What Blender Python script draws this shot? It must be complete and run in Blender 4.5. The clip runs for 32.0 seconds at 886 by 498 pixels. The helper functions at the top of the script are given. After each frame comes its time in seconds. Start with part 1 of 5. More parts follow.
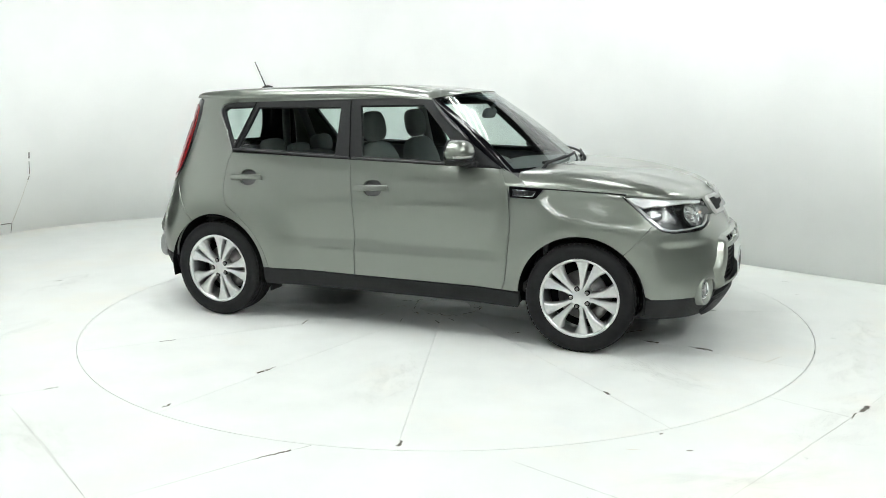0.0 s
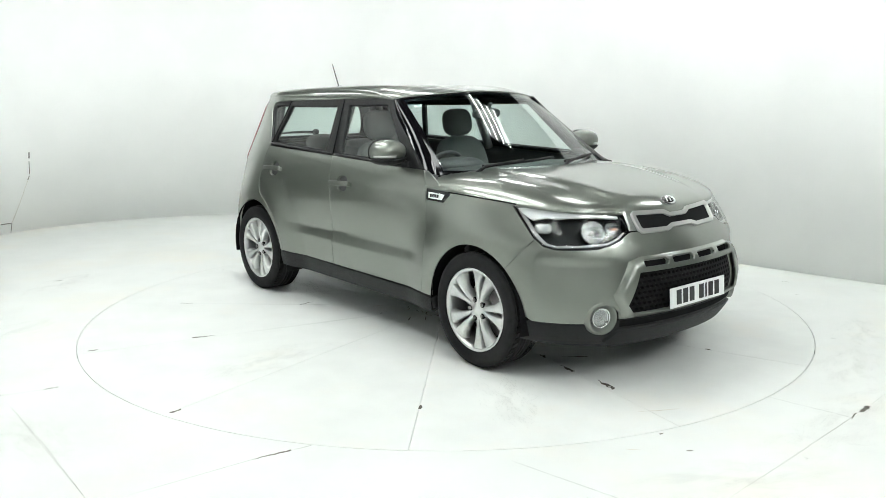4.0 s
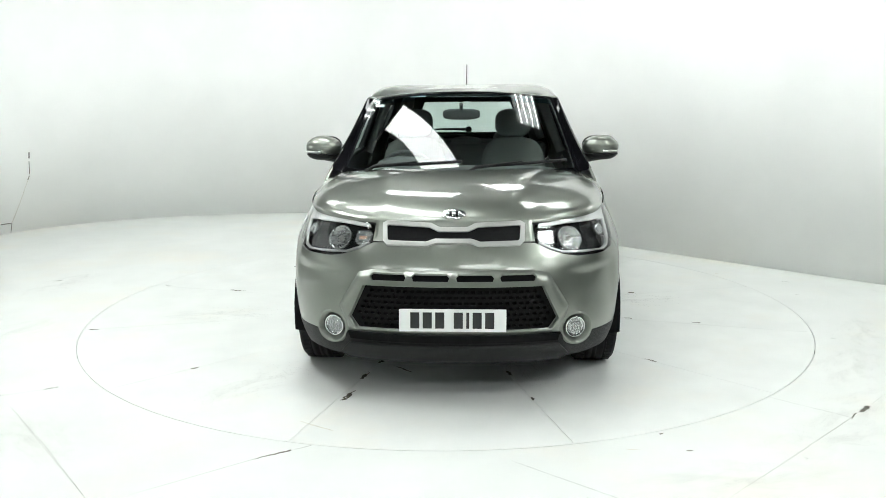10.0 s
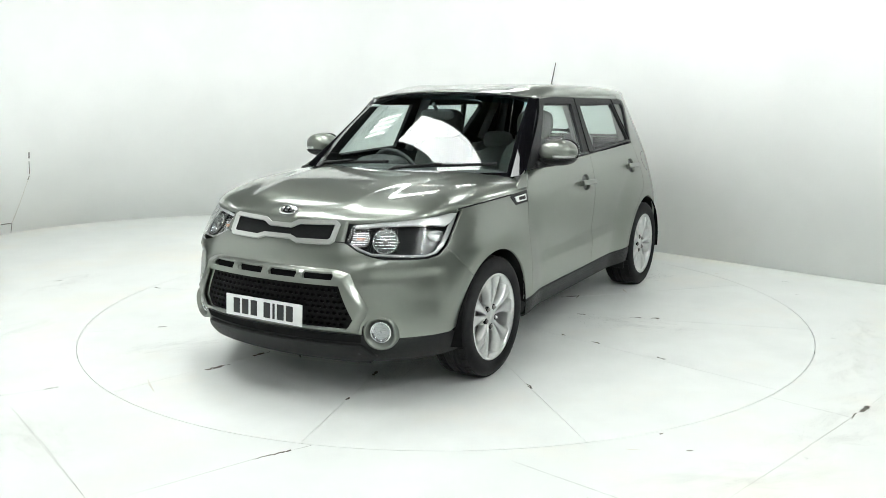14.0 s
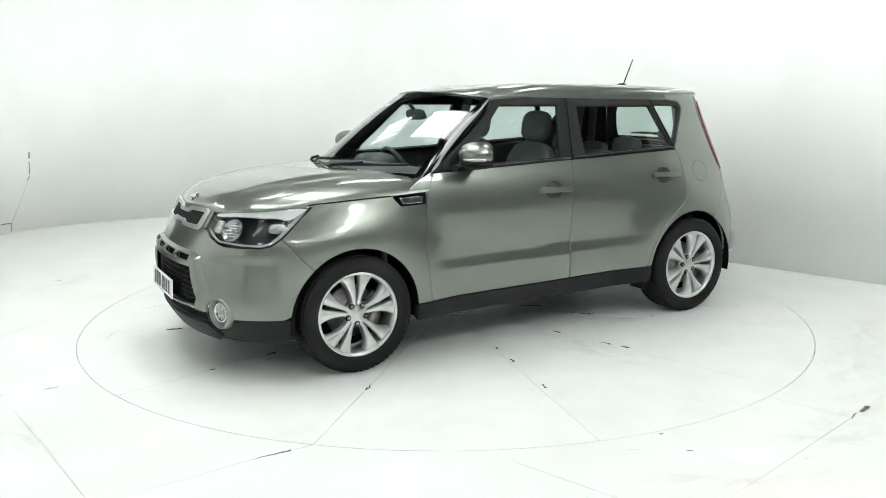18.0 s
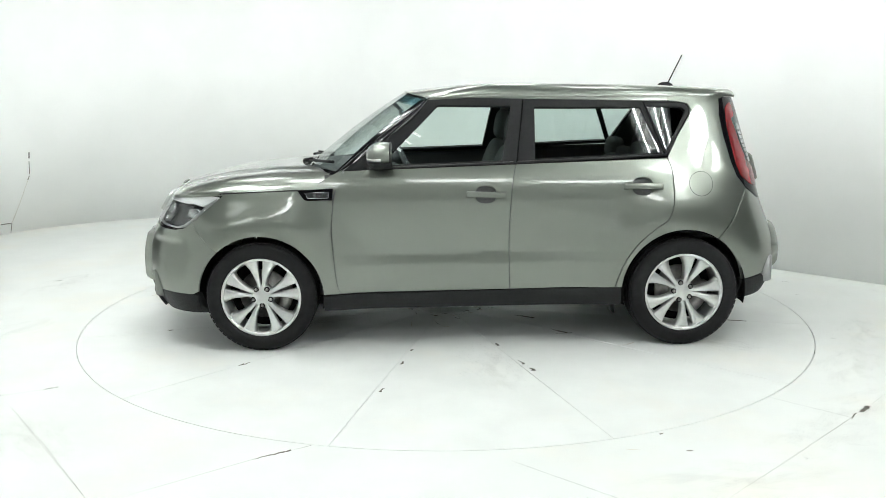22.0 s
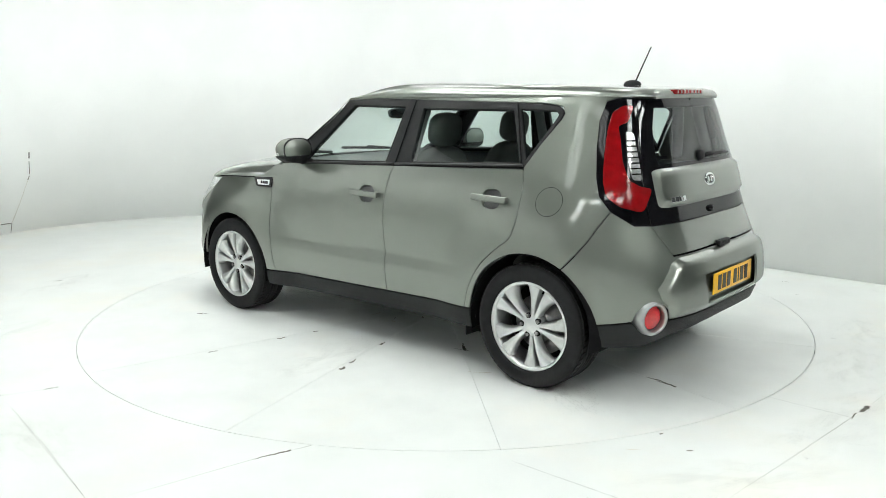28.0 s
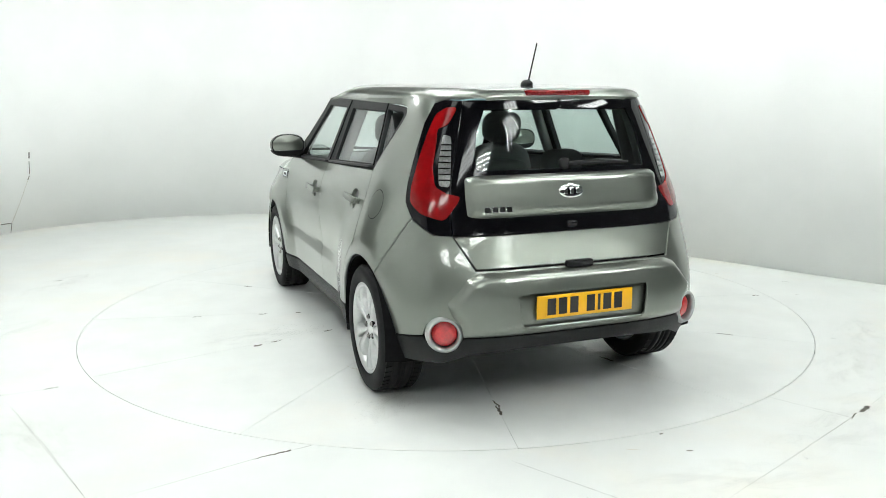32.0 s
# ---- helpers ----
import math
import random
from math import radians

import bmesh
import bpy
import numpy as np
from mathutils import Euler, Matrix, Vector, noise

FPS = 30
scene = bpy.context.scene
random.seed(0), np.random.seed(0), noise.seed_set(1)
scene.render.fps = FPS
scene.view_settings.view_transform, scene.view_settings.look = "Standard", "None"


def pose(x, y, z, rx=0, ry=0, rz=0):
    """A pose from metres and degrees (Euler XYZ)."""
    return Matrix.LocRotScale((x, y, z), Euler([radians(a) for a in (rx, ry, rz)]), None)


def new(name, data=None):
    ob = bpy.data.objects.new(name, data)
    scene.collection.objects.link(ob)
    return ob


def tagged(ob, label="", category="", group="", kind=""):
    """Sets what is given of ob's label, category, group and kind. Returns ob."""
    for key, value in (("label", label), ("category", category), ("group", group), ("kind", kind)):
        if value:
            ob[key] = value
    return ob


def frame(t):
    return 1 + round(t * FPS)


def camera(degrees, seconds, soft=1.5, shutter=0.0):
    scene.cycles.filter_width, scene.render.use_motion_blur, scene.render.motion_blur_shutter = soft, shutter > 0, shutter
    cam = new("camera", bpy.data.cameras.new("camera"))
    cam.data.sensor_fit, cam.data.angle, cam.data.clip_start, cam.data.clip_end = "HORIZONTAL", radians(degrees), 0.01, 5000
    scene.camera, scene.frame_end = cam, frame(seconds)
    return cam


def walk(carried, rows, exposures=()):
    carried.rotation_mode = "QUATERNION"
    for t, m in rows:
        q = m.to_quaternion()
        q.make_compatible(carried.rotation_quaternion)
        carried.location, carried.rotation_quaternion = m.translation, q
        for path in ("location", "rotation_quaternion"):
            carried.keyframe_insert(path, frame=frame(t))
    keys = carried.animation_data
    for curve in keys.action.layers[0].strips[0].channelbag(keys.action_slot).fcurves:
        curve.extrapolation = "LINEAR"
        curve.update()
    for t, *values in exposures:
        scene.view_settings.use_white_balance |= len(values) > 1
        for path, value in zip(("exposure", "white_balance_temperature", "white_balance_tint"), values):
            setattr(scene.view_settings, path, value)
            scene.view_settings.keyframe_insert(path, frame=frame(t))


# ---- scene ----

# the camera stands still beside the turntable
cam = camera(56.69, 32.0, soft=0.8)
EYE = (0.0, -5.85, 1.541)
CAM_POSE = Matrix.Translation(EYE) @ Euler((radians(90 - 10.772), 0, radians(0.131))).to_matrix().to_4x4() @ pose(0, 0, 0, 0, 0, -0.339)
walk(cam, [(0.0, CAM_POSE), (32.0, CAM_POSE)])

# ---- light: dark hall ceiling with banks of tubes over a white cyclorama ----
scene.view_settings.exposure = 0.0
world = bpy.data.worlds.new("hall_air")
scene.world = world
world.use_nodes = True
world.node_tree.nodes["Background"].inputs[0].default_value = (0.9, 1.0, 0.97, 1)
world.node_tree.nodes["Background"].inputs[1].default_value = 0.05


# ---- materials ----
def mat(name, base, rough=0.5, metal=0.0, coat=0.0, spec=0.5, emit=None, strength=0.0, noise_scale=0.0, noise_amt=0.0, bump=0.0, bump_scale=200.0):
    m = bpy.data.materials.new(name)
    m.use_nodes = True
    nt = m.node_tree
    b = nt.nodes["Principled BSDF"]
    b.inputs["Base Color"].default_value = (*base, 1)
    b.inputs["Roughness"].default_value = rough
    b.inputs["Metallic"].default_value = metal
    b.inputs["Coat Weight"].default_value = coat
    b.inputs["Coat Roughness"].default_value = 0.015
    b.inputs["Specular IOR Level"].default_value = spec
    if emit:
        b.inputs["Emission Color"].default_value = (*emit, 1)
        b.inputs["Emission Strength"].default_value = strength
    tc = nt.nodes.new("ShaderNodeTexCoord")
    if noise_amt:
        n = nt.nodes.new("ShaderNodeTexNoise")
        n.inputs["Scale"].default_value = noise_scale
        n.inputs["Detail"].default_value = 6
        nt.links.new(tc.outputs["Object"], n.inputs["Vector"])
        r = nt.nodes.new("ShaderNodeMapRange")
        r.inputs["From Min"].default_value, r.inputs["From Max"].default_value = 0.3, 0.7
        r.inputs["To Min"].default_value, r.inputs["To Max"].default_value = 1 - noise_amt, 1 + noise_amt
        nt.links.new(n.outputs["Fac"], r.inputs["Value"])
        mul = nt.nodes.new("ShaderNodeMix")
        mul.data_type, mul.blend_type = "RGBA", "MULTIPLY"
        mul.inputs[0].default_value = 1.0
        mul.inputs[6].default_value = (*base, 1)
        nt.links.new(r.outputs[0], mul.inputs[7])
        nt.links.new(mul.outputs[2], b.inputs["Base Color"])
    if bump:
        n2 = nt.nodes.new("ShaderNodeTexNoise")
        n2.inputs["Scale"].default_value = bump_scale
        nt.links.new(tc.outputs["Object"], n2.inputs["Vector"])
        bp = nt.nodes.new("ShaderNodeBump")
        bp.inputs["Strength"].default_value = bump
        bp.inputs["Distance"].default_value = 0.002
        nt.links.new(n2.outputs["Fac"], bp.inputs["Height"])
        nt.links.new(bp.outputs[0], b.inputs["Normal"])
    return m


def glass(name, tint, low=0.045, rough=0.0):
    """A thin pane: clear, with a mirror reflection that grows towards grazing view."""
    m = bpy.data.materials.new(name)
    m.use_nodes = True
    nt = m.node_tree
    nt.nodes.remove(nt.nodes["Principled BSDF"])
    t, g, f, x, p, k = (nt.nodes.new("ShaderNode" + n) for n in ("BsdfTransparent", "BsdfGlossy", "LayerWeight", "MixShader", "Math", "MapRange"))
    t.inputs[0].default_value = (*tint, 1)
    g.inputs["Roughness"].default_value = rough
    f.inputs[0].default_value = 0.5
    p.operation = "POWER"
    p.inputs[1].default_value = 4.5
    k.inputs["To Min"].default_value, k.inputs["To Max"].default_value = low, 1.0
    nt.links.new(f.outputs["Facing"], p.inputs[0])
    nt.links.new(p.outputs[0], k.inputs["Value"])
    nt.links.new(k.outputs[0], x.inputs[0])
    nt.links.new(t.outputs[0], x.inputs[1])
    nt.links.new(g.outputs[0], x.inputs[2])
    nt.links.new(x.outputs[0], nt.nodes["Material Output"].inputs[0])
    return m


PAINT = mat("grey_green_metallic_paint", (0.192, 0.208, 0.182), 0.33, 0.86, 1.0, noise_scale=900, noise_amt=0.08)
BLACK_GLOSS = mat("gloss_black_trim", (0.004, 0.004, 0.005), 0.05, spec=0.28)
BLACK_PLASTIC = mat("textured_black_plastic", (0.011, 0.0115, 0.012), 0.5, spec=0.22, noise_scale=60, noise_amt=0.15, bump=0.3, bump_scale=900)
WELL_DARK = mat("dark_wheel_liner", (0.006, 0.006, 0.0065), 0.9, spec=0.1, noise_scale=20, noise_amt=0.3)
RUBBER = mat("tyre_rubber", (0.009, 0.009, 0.0095), 0.7, spec=0.22, noise_scale=30, noise_amt=0.2, bump=0.15, bump_scale=400)
RUBBER_SEAL = mat("rubber_seal", (0.01, 0.01, 0.011), 0.45)
ALLOY = mat("silver_alloy", (0.60, 0.61, 0.60), 0.30, 0.8, 0.5, noise_scale=40, noise_amt=0.04)
STEEL = mat("worn_brake_steel", (0.3, 0.29, 0.28), 0.4, 0.9, noise_scale=30, noise_amt=0.2)
CHROME = mat("chrome", (0.8, 0.82, 0.82), 0.06, 1.0)
SATIN = mat("satin_silver_trim", (0.5, 0.51, 0.49), 0.3, 0.8, 0.4)
SEAT = mat("dark_grey_seat_cloth", (0.17, 0.174, 0.166), 0.9, noise_scale=300, noise_amt=0.35, bump=0.5, bump_scale=700)
CABIN = mat("dark_cabin_plastic", (0.085, 0.088, 0.088), 0.6, noise_scale=80, noise_amt=0.15)
LINER = mat("grey_headliner_cloth", (0.32, 0.32, 0.31), 0.95, noise_scale=200, noise_amt=0.12)
PLATE_WHITE = mat("reflective_white_plate", (0.8, 0.81, 0.8), 0.3, noise_scale=15, noise_amt=0.03)
PLATE_YELLOW = mat("reflective_yellow_plate", (0.8, 0.42, 0.01), 0.3, noise_scale=15, noise_amt=0.04)
PLATE_INK = mat("black_plate_marks", (0.012, 0.012, 0.013), 0.4)
GLASS = glass("clear_glass", (0.86, 0.93, 0.91), 0.08)
GLASS_DARK = glass("tinted_rear_glass", (0.80, 0.88, 0.86), 0.085)
GLASS_PRIVACY = glass("tailgate_glass", (0.76, 0.85, 0.82), 0.06)
SUN_BAND = glass("blue_sun_band", (0.50, 0.70, 0.78), 0.0)
LENS = glass("clear_lamp_lens", (0.96, 0.97, 0.97), 0.05)
RED_LENS = mat("red_lamp_lens", (0.19, 0.003, 0.004), 0.13, 0, 0.35, spec=0.3, noise_scale=25, noise_amt=0.15)
RED_DARK = mat("dark_red_lamp_lens", (0.22, 0.004, 0.006), 0.12, 0, 1.0, noise_scale=25, noise_amt=0.15)
RED_ROUND = mat("round_red_reflector", (0.48, 0.012, 0.014), 0.10, 0, 1.0, noise_scale=60, noise_amt=0.2)
REVERSE_LENS = mat("smoked_clear_lens", (0.30, 0.30, 0.30), 0.15, 0.5, 0.6, noise_scale=120, noise_amt=0.3)
AMBER = mat("amber_bulb", (0.65, 0.36, 0.25), 0.2, 0, 0.6)
REFLECTOR = mat("lamp_reflector", (0.75, 0.76, 0.76), 0.12, 1.0)
CEILING_DARK = mat("dark_hall_roof", (0.05, 0.052, 0.053), 0.9, noise_scale=2, noise_amt=0.2)
ROOF_SHEET = mat("grey_roof_sheet", (0.20, 0.205, 0.205), 0.7, noise_scale=2, noise_amt=0.2)
LAMP_TRIM = mat("dull_silver_lamp_trim", (0.36, 0.365, 0.36), 0.3, 0.7, 0.3, noise_scale=60, noise_amt=0.05)
GRILLE = mat("matt_black_grille", (0.006, 0.006, 0.0065), 0.65, spec=0.12, noise_scale=80, noise_amt=0.2)
FOG_BOWL = mat("fog_lamp_bowl", (0.42, 0.43, 0.43), 0.22, 0.9)
LIGHT_STRIP = mat("white_lamp_strip", (0.82, 0.83, 0.83), 0.25, 0.1, 0.5)
BOWL = mat("smoked_lamp_bowl", (0.035, 0.036, 0.037), 0.25, 0.5)
DIFFUSER = mat("lit_diffuser", (0.9, 0.9, 0.9), 0.5, emit=(0.958, 1.0, 0.985), strength=13)
TUBE = mat("lit_tube", (0.9, 0.9, 0.9), 0.5, emit=(0.958, 1.0, 0.985), strength=22)
# Stronger and weaker copies of the tube, set to balance the fill.
TUBE_STRONG = mat("lit_strong_tube", (0.9, 0.9, 0.9), 0.5, emit=(0.958, 1.0, 0.985), strength=53)
TUBE_WEAK = mat("lit_dim_tube", (0.9, 0.9, 0.9), 0.5, emit=(0.958, 1.0, 0.985), strength=7)


# ---- mesh helpers ----
def part(name, me, material, parent=None, label=""):
    if isinstance(me, bmesh.types.BMesh):
        m = bpy.data.meshes.new(name)
        me.to_mesh(m)
        me.free()
        me = m
    if not me.materials:
        me.materials.append(material)
    ob = new(name, me)
    if parent is not None:
        ob.parent = parent
    if label:
        ob["label"] = label
    return ob


def smooth(bm):
    for f in bm.faces:
        f.smooth = True
    return bm


def box(x0, x1, y0, y1, z0, z1, bevel=0.0, seg=2, into=None):
    bm = bmesh.new()
    r = bmesh.ops.create_cube(bm, size=1)
    for v in r["verts"]:
        v.co = Vector(((x0 + x1) / 2 + v.co.x * (x1 - x0), (y0 + y1) / 2 + v.co.y * (y1 - y0), (z0 + z1) / 2 + v.co.z * (z1 - z0)))
    if bevel:
        bmesh.ops.bevel(bm, geom=list(bm.edges), offset=bevel, segments=seg, affect="EDGES", profile=0.5)
        smooth(bm)
    return bm


def lathe(profile, n=48, axis="y", centre=(0, 0, 0), closed=False):
    """Turns (radius, along) pairs about an axis."""
    bm = bmesh.new()
    rings = []
    for r, a in profile:
        ring = []
        for i in range(n):
            t = 2 * math.pi * i / n
            c, s = r * math.cos(t), r * math.sin(t)
            co = {"y": (c, a, s), "x": (a, c, s), "z": (c, s, a)}[axis]
            ring.append(bm.verts.new(Vector(co) + Vector(centre)))
        rings.append(ring)
    pairs = list(zip(rings, rings[1:])) + ([(rings[-1], rings[0])] if closed else [])
    for a, b in pairs:
        for i in range(n):
            bm.faces.new((a[i], a[(i + 1) % n], b[(i + 1) % n], b[i]))
    if not closed:
        if profile[0][0] > 1e-4:
            bm.faces.new(rings[0])
        if profile[-1][0] > 1e-4:
            bm.faces.new(rings[-1][::-1])
    bmesh.ops.remove_doubles(bm, verts=bm.verts, dist=1e-5)
    bmesh.ops.recalc_face_normals(bm, faces=bm.faces)
    for f in bm.faces:
        f.smooth = len(f.verts) <= 4
    return bm


def tube(path, radius, n=10, flat=1.0):
    """A round bar along a path of points."""
    bm = bmesh.new()
    path = [Vector(p) for p in path]
    rings = []
    for i, p in enumerate(path):
        d = (path[min(i + 1, len(path) - 1)] - path[max(i - 1, 0)]).normalized()
        up = Vector((0, 0, 1)) if abs(d.z) < 0.95 else Vector((1, 0, 0))
        a = d.cross(up).normalized()
        b = a.cross(d)
        r = radius[i] if isinstance(radius, (list, tuple)) else radius
        rings.append([bm.verts.new(p + a * (r * math.cos(2 * math.pi * k / n)) + b * (r * flat * math.sin(2 * math.pi * k / n))) for k in range(n)])
    for a, b in zip(rings, rings[1:]):
        for k in range(n):
            bm.faces.new((a[k], a[(k + 1) % n], b[(k + 1) % n], b[k]))
    bm.faces.new(rings[0][::-1])
    bm.faces.new(rings[-1])
    bmesh.ops.recalc_face_normals(bm, faces=bm.faces)
    for f in bm.faces:
        f.smooth = len(f.verts) == 4
    return bm


def put(name, bm, material, parent, m, label=""):
    bm.transform(m)
    return part(name, bm, material, parent, label)


def sup(a, b, c, p=3.0, nu=28, nv=18):
    """A rounded block."""
    bm = bmesh.new()
    rows = []
    pw = lambda v: math.copysign(abs(v) ** (2 / p), v)
    for i in range(nv + 1):
        t = -math.pi / 2 + math.pi * i / nv
        rows.append([bm.verts.new((a * pw(math.cos(t)) * pw(math.cos(2 * math.pi * j / nu)), b * pw(math.cos(t)) * pw(math.sin(2 * math.pi * j / nu)), c * pw(math.sin(t)))) for j in range(nu)])
    for r0, r1 in zip(rows, rows[1:]):
        for j in range(nu):
            bm.faces.new((r0[j], r0[(j + 1) % nu], r1[(j + 1) % nu], r1[j]))
    bmesh.ops.remove_doubles(bm, verts=bm.verts, dist=1e-5)
    bmesh.ops.recalc_face_normals(bm, faces=bm.faces)
    return smooth(bm)


def half_of(bm, co, no):
    """Keeps what lies behind the plane and closes the cut."""
    geom = list(bm.verts) + list(bm.edges) + list(bm.faces)
    r = bmesh.ops.bisect_plane(bm, geom=geom, plane_co=co, plane_no=no, clear_outer=True)
    edges = [g for g in r["geom_cut"] if isinstance(g, bmesh.types.BMEdge)]
    bmesh.ops.holes_fill(bm, edges=edges)
    return bm


def curve(table, soft=0.0):
    """A smooth curve through a few (t, value) pairs; soft rounds its bends."""
    table = sorted(table)
    t = np.array([a for a, _ in table], float)
    v = np.array([b for _, b in table], float)
    d = np.diff(v) / np.diff(t)
    m = np.concatenate(([d[0]], (d[:-1] + d[1:]) / 2, [d[-1]]))
    for i in range(1, len(t) - 1):
        if d[i - 1] * d[i] <= 0:
            m[i] = 0
        else:
            m[i] = math.copysign(min(abs(m[i]), 3 * min(abs(d[i - 1]), abs(d[i]))), d[i])

    def at(x):
        x = np.clip(x, t[0], t[-1])
        i = np.clip(np.searchsorted(t, x, side="right") - 1, 0, len(t) - 2)
        h = t[i + 1] - t[i]
        u = (x - t[i]) / h
        return ((2 * u**3 - 3 * u**2 + 1) * v[i] + (u**3 - 2 * u**2 + u) * h * m[i] + (3 * u**2 - 2 * u**3) * v[i + 1] + (u**3 - u**2) * h * m[i + 1])
    if not soft:
        return at
    xs = np.linspace(t[0], t[-1], 1501)
    dx = xs[1] - xs[0]
    n = int(3 * soft / dx) + 1
    w = np.exp(-0.5 * (np.arange(-n, n + 1) * dx / soft) ** 2)
    raw = at(xs)
    slope0, slope1 = (raw[1] - raw[0]), (raw[-1] - raw[-2])
    padded = np.concatenate((raw[0] - slope0 * np.arange(n, 0, -1), raw, raw[-1] + slope1 * np.arange(1, n + 1)))
    eased = np.convolve(padded, w / w.sum(), "valid")
    return lambda x: np.interp(x, xs, eased)


def sstep(a, b, x):
    u = np.clip((x - a) / (b - a), 0, 1)
    return u * u * (3 - 2 * u)


# ---- the car's outer skin, as smooth functions (x forward, y to its left, z up, axles at x = +-1.285) ----
AXLE, TYRE_R = 1.285, 0.334
F_PROF = curve([(0.15, 1.98), (0.22, 2.04), (0.30, 2.09), (0.40, 2.125), (0.5, 2.125), (0.62, 2.106), (0.70, 2.080), (0.78, 2.040), (0.85, 1.998), (0.92, 1.955), (1.0, 1.93), (1.6, 1.93)], 0.03)
R_PROF = curve([(0.15, 1.85), (0.25, 1.92), (0.35, 1.975), (0.45, 2.0), (0.6, 1.988), (0.68, 1.966), (0.74, 1.943), (0.80, 1.914), (0.9, 1.874), (1.07, 1.83), (1.3, 1.774), (1.5, 1.722), (1.6, 1.68)], 0.032)
W_PROF = curve([(0.15, 0.79), (0.25, 0.828), (0.36, 0.850), (0.45, 0.858), (0.56, 0.866), (0.7, 0.869), (0.85, 0.868), (0.95, 0.858), (1.05, 0.832), (1.138, 0.796), (1.3, 0.733), (1.5, 0.655), (1.6, 0.605)], 0.03)
FP, FQ, RP, RQ = 12.0, 2.0, 9.0, 4.0
_ph = np.linspace(0, math.pi, 1601)
_c, _s = np.cos(_ph), np.abs(np.sin(_ph))
PLAN_X = np.where(_c > 0, np.abs(_c) ** (2 / FP), -np.abs(_c) ** (2 / RP))
PLAN_Y = np.where(_c > 0, _s ** (2 / FQ), _s ** (2 / RQ))
PLAN_Y[0] = PLAN_Y[-1] = 0
_px, _py = np.where(PLAN_X > 0, PLAN_X * 2.05, PLAN_X * 1.93), PLAN_Y * 0.87
PLAN_S = np.concatenate(([0], np.cumsum(np.hypot(np.diff(_px), np.diff(_py)))))
S_END = PLAN_S[-1]


def flare(x, z):
    """The swollen lip round the wheel arches."""
    r1, r2 = np.hypot(x - AXLE, z - 0.32), np.hypot(x + AXLE, z - 0.33)
    return 0.036 * (1 - sstep(0.43, 0.70, r1)) + 0.038 * (1 - sstep(0.44, 0.72, r2))


def girdle(s, z):
    """Places on the car's belt surface: s runs round the plan from the nose to the tail, along its left side."""
    s, z = np.asarray(s, float), np.asarray(z, float)
    a = np.abs(s)
    cx, cy = np.interp(a, PLAN_S, PLAN_X), np.interp(a, PLAN_S, PLAN_Y)
    x = np.where(cx > 0, cx * F_PROF(z), cx * R_PROF(z))
    y = cy * W_PROF(z)
    door = sstep(-1.0, -0.30, x) * (1 - sstep(0.52, 0.88, x))
    line = 0.592 + 0.012 * sstep(0.8, -0.9, x)
    dent = -0.021 * door * np.where(z > line, sstep(0.86, 0.52, z) * 1.1, np.clip(1 - (line - z) / 0.085, 0.12, 1) * np.clip((z - 0.34) / 0.02, 0, 1))
    y = y - 0.045 * cy * sstep(0.9, 1.6, x) * sstep(0.74, 0.95, z)
    y = y - 0.006 * sstep(-0.6, -1.4, x) * sstep(1.12, 1.42, z)
    y = y + np.clip(cy, 0, 1) ** 6 * (flare(x, z) + dent)
    # hollow in the front bumper between fog lamp and wheel arch
    hollow = 0.016 * sstep(1.70, 1.80, x) * sstep(0.50, 0.66, y) * sstep(0.705, 0.66, z) * sstep(0.40, 0.56, z)
    x, y = x - 0.75 * hollow, y - 0.66 * hollow
    return np.stack([x, y * np.sign(s + 1e-12), z], -1)


def s_of_x(x, z):
    lo, hi = 0.02, S_END - 0.02
    for _ in range(40):
        m = (lo + hi) / 2
        if girdle(m, z)[0] > x:
            lo = m
        else:
            hi = m
    return (lo + hi) / 2


def s_of_y(y, z, rear=False):
    sg, y = (1 if y >= 0 else -1), abs(y)
    k = min(y / float(W_PROF(z)), 0.995)
    n = len(PLAN_S) // 2
    s = np.interp(k, PLAN_Y[:n], PLAN_S[:n]) if not rear else np.interp(k, PLAN_Y[::-1][:n], PLAN_S[::-1][:n])
    return sg * float(s)


def SX(pts):
    return [(s_of_x(x, z), z) for x, z in pts]


def SF(pts):
    return [(s_of_y(y, z), z) for y, z in pts]


def SR(pts):
    """Rear outline: s is unrolled past the tail for the right half."""
    return [((s_of_y(y, z, True) if y >= 0 else 2 * S_END + s_of_y(y, z, True)), z) for y, z in pts]


def girdle_wrap(s, z):
    s = np.asarray(s, float)
    s = np.where(s > S_END, s - 2 * S_END, s)
    return girdle(s, z)


def girdle_glass(s, z):
    """The side glass: the belt surface with an even curve from sill to roof."""
    z = np.asarray(z, float)
    a, b, c = (girdle(s, np.full_like(z, h)) for h in (1.12, 1.31, 1.50))
    u = ((z - 1.12) / 0.38)[..., None]
    p = a * (2 * u - 1) * (u - 1) + b * 4 * u * (1 - u) + c * u * (2 * u - 1)
    p[..., 2] = z
    return p


def rounded(pts, n=6, r=0.35):
    """Rounds the corners of a closed outline."""
    out, k = [], len(pts)
    for i in range(k):
        p0, p1, p2 = (Vector((*pts[j % k], 0)) for j in (i - 1, i, i + 1))
        a, b = p1.lerp(p0, r), p1.lerp(p2, r)
        for j in range(n + 1):
            t = j / n
            q = a.lerp(p1, t).lerp(p1.lerp(b, t), t)
            out.append((q.x, q.y))
    return out


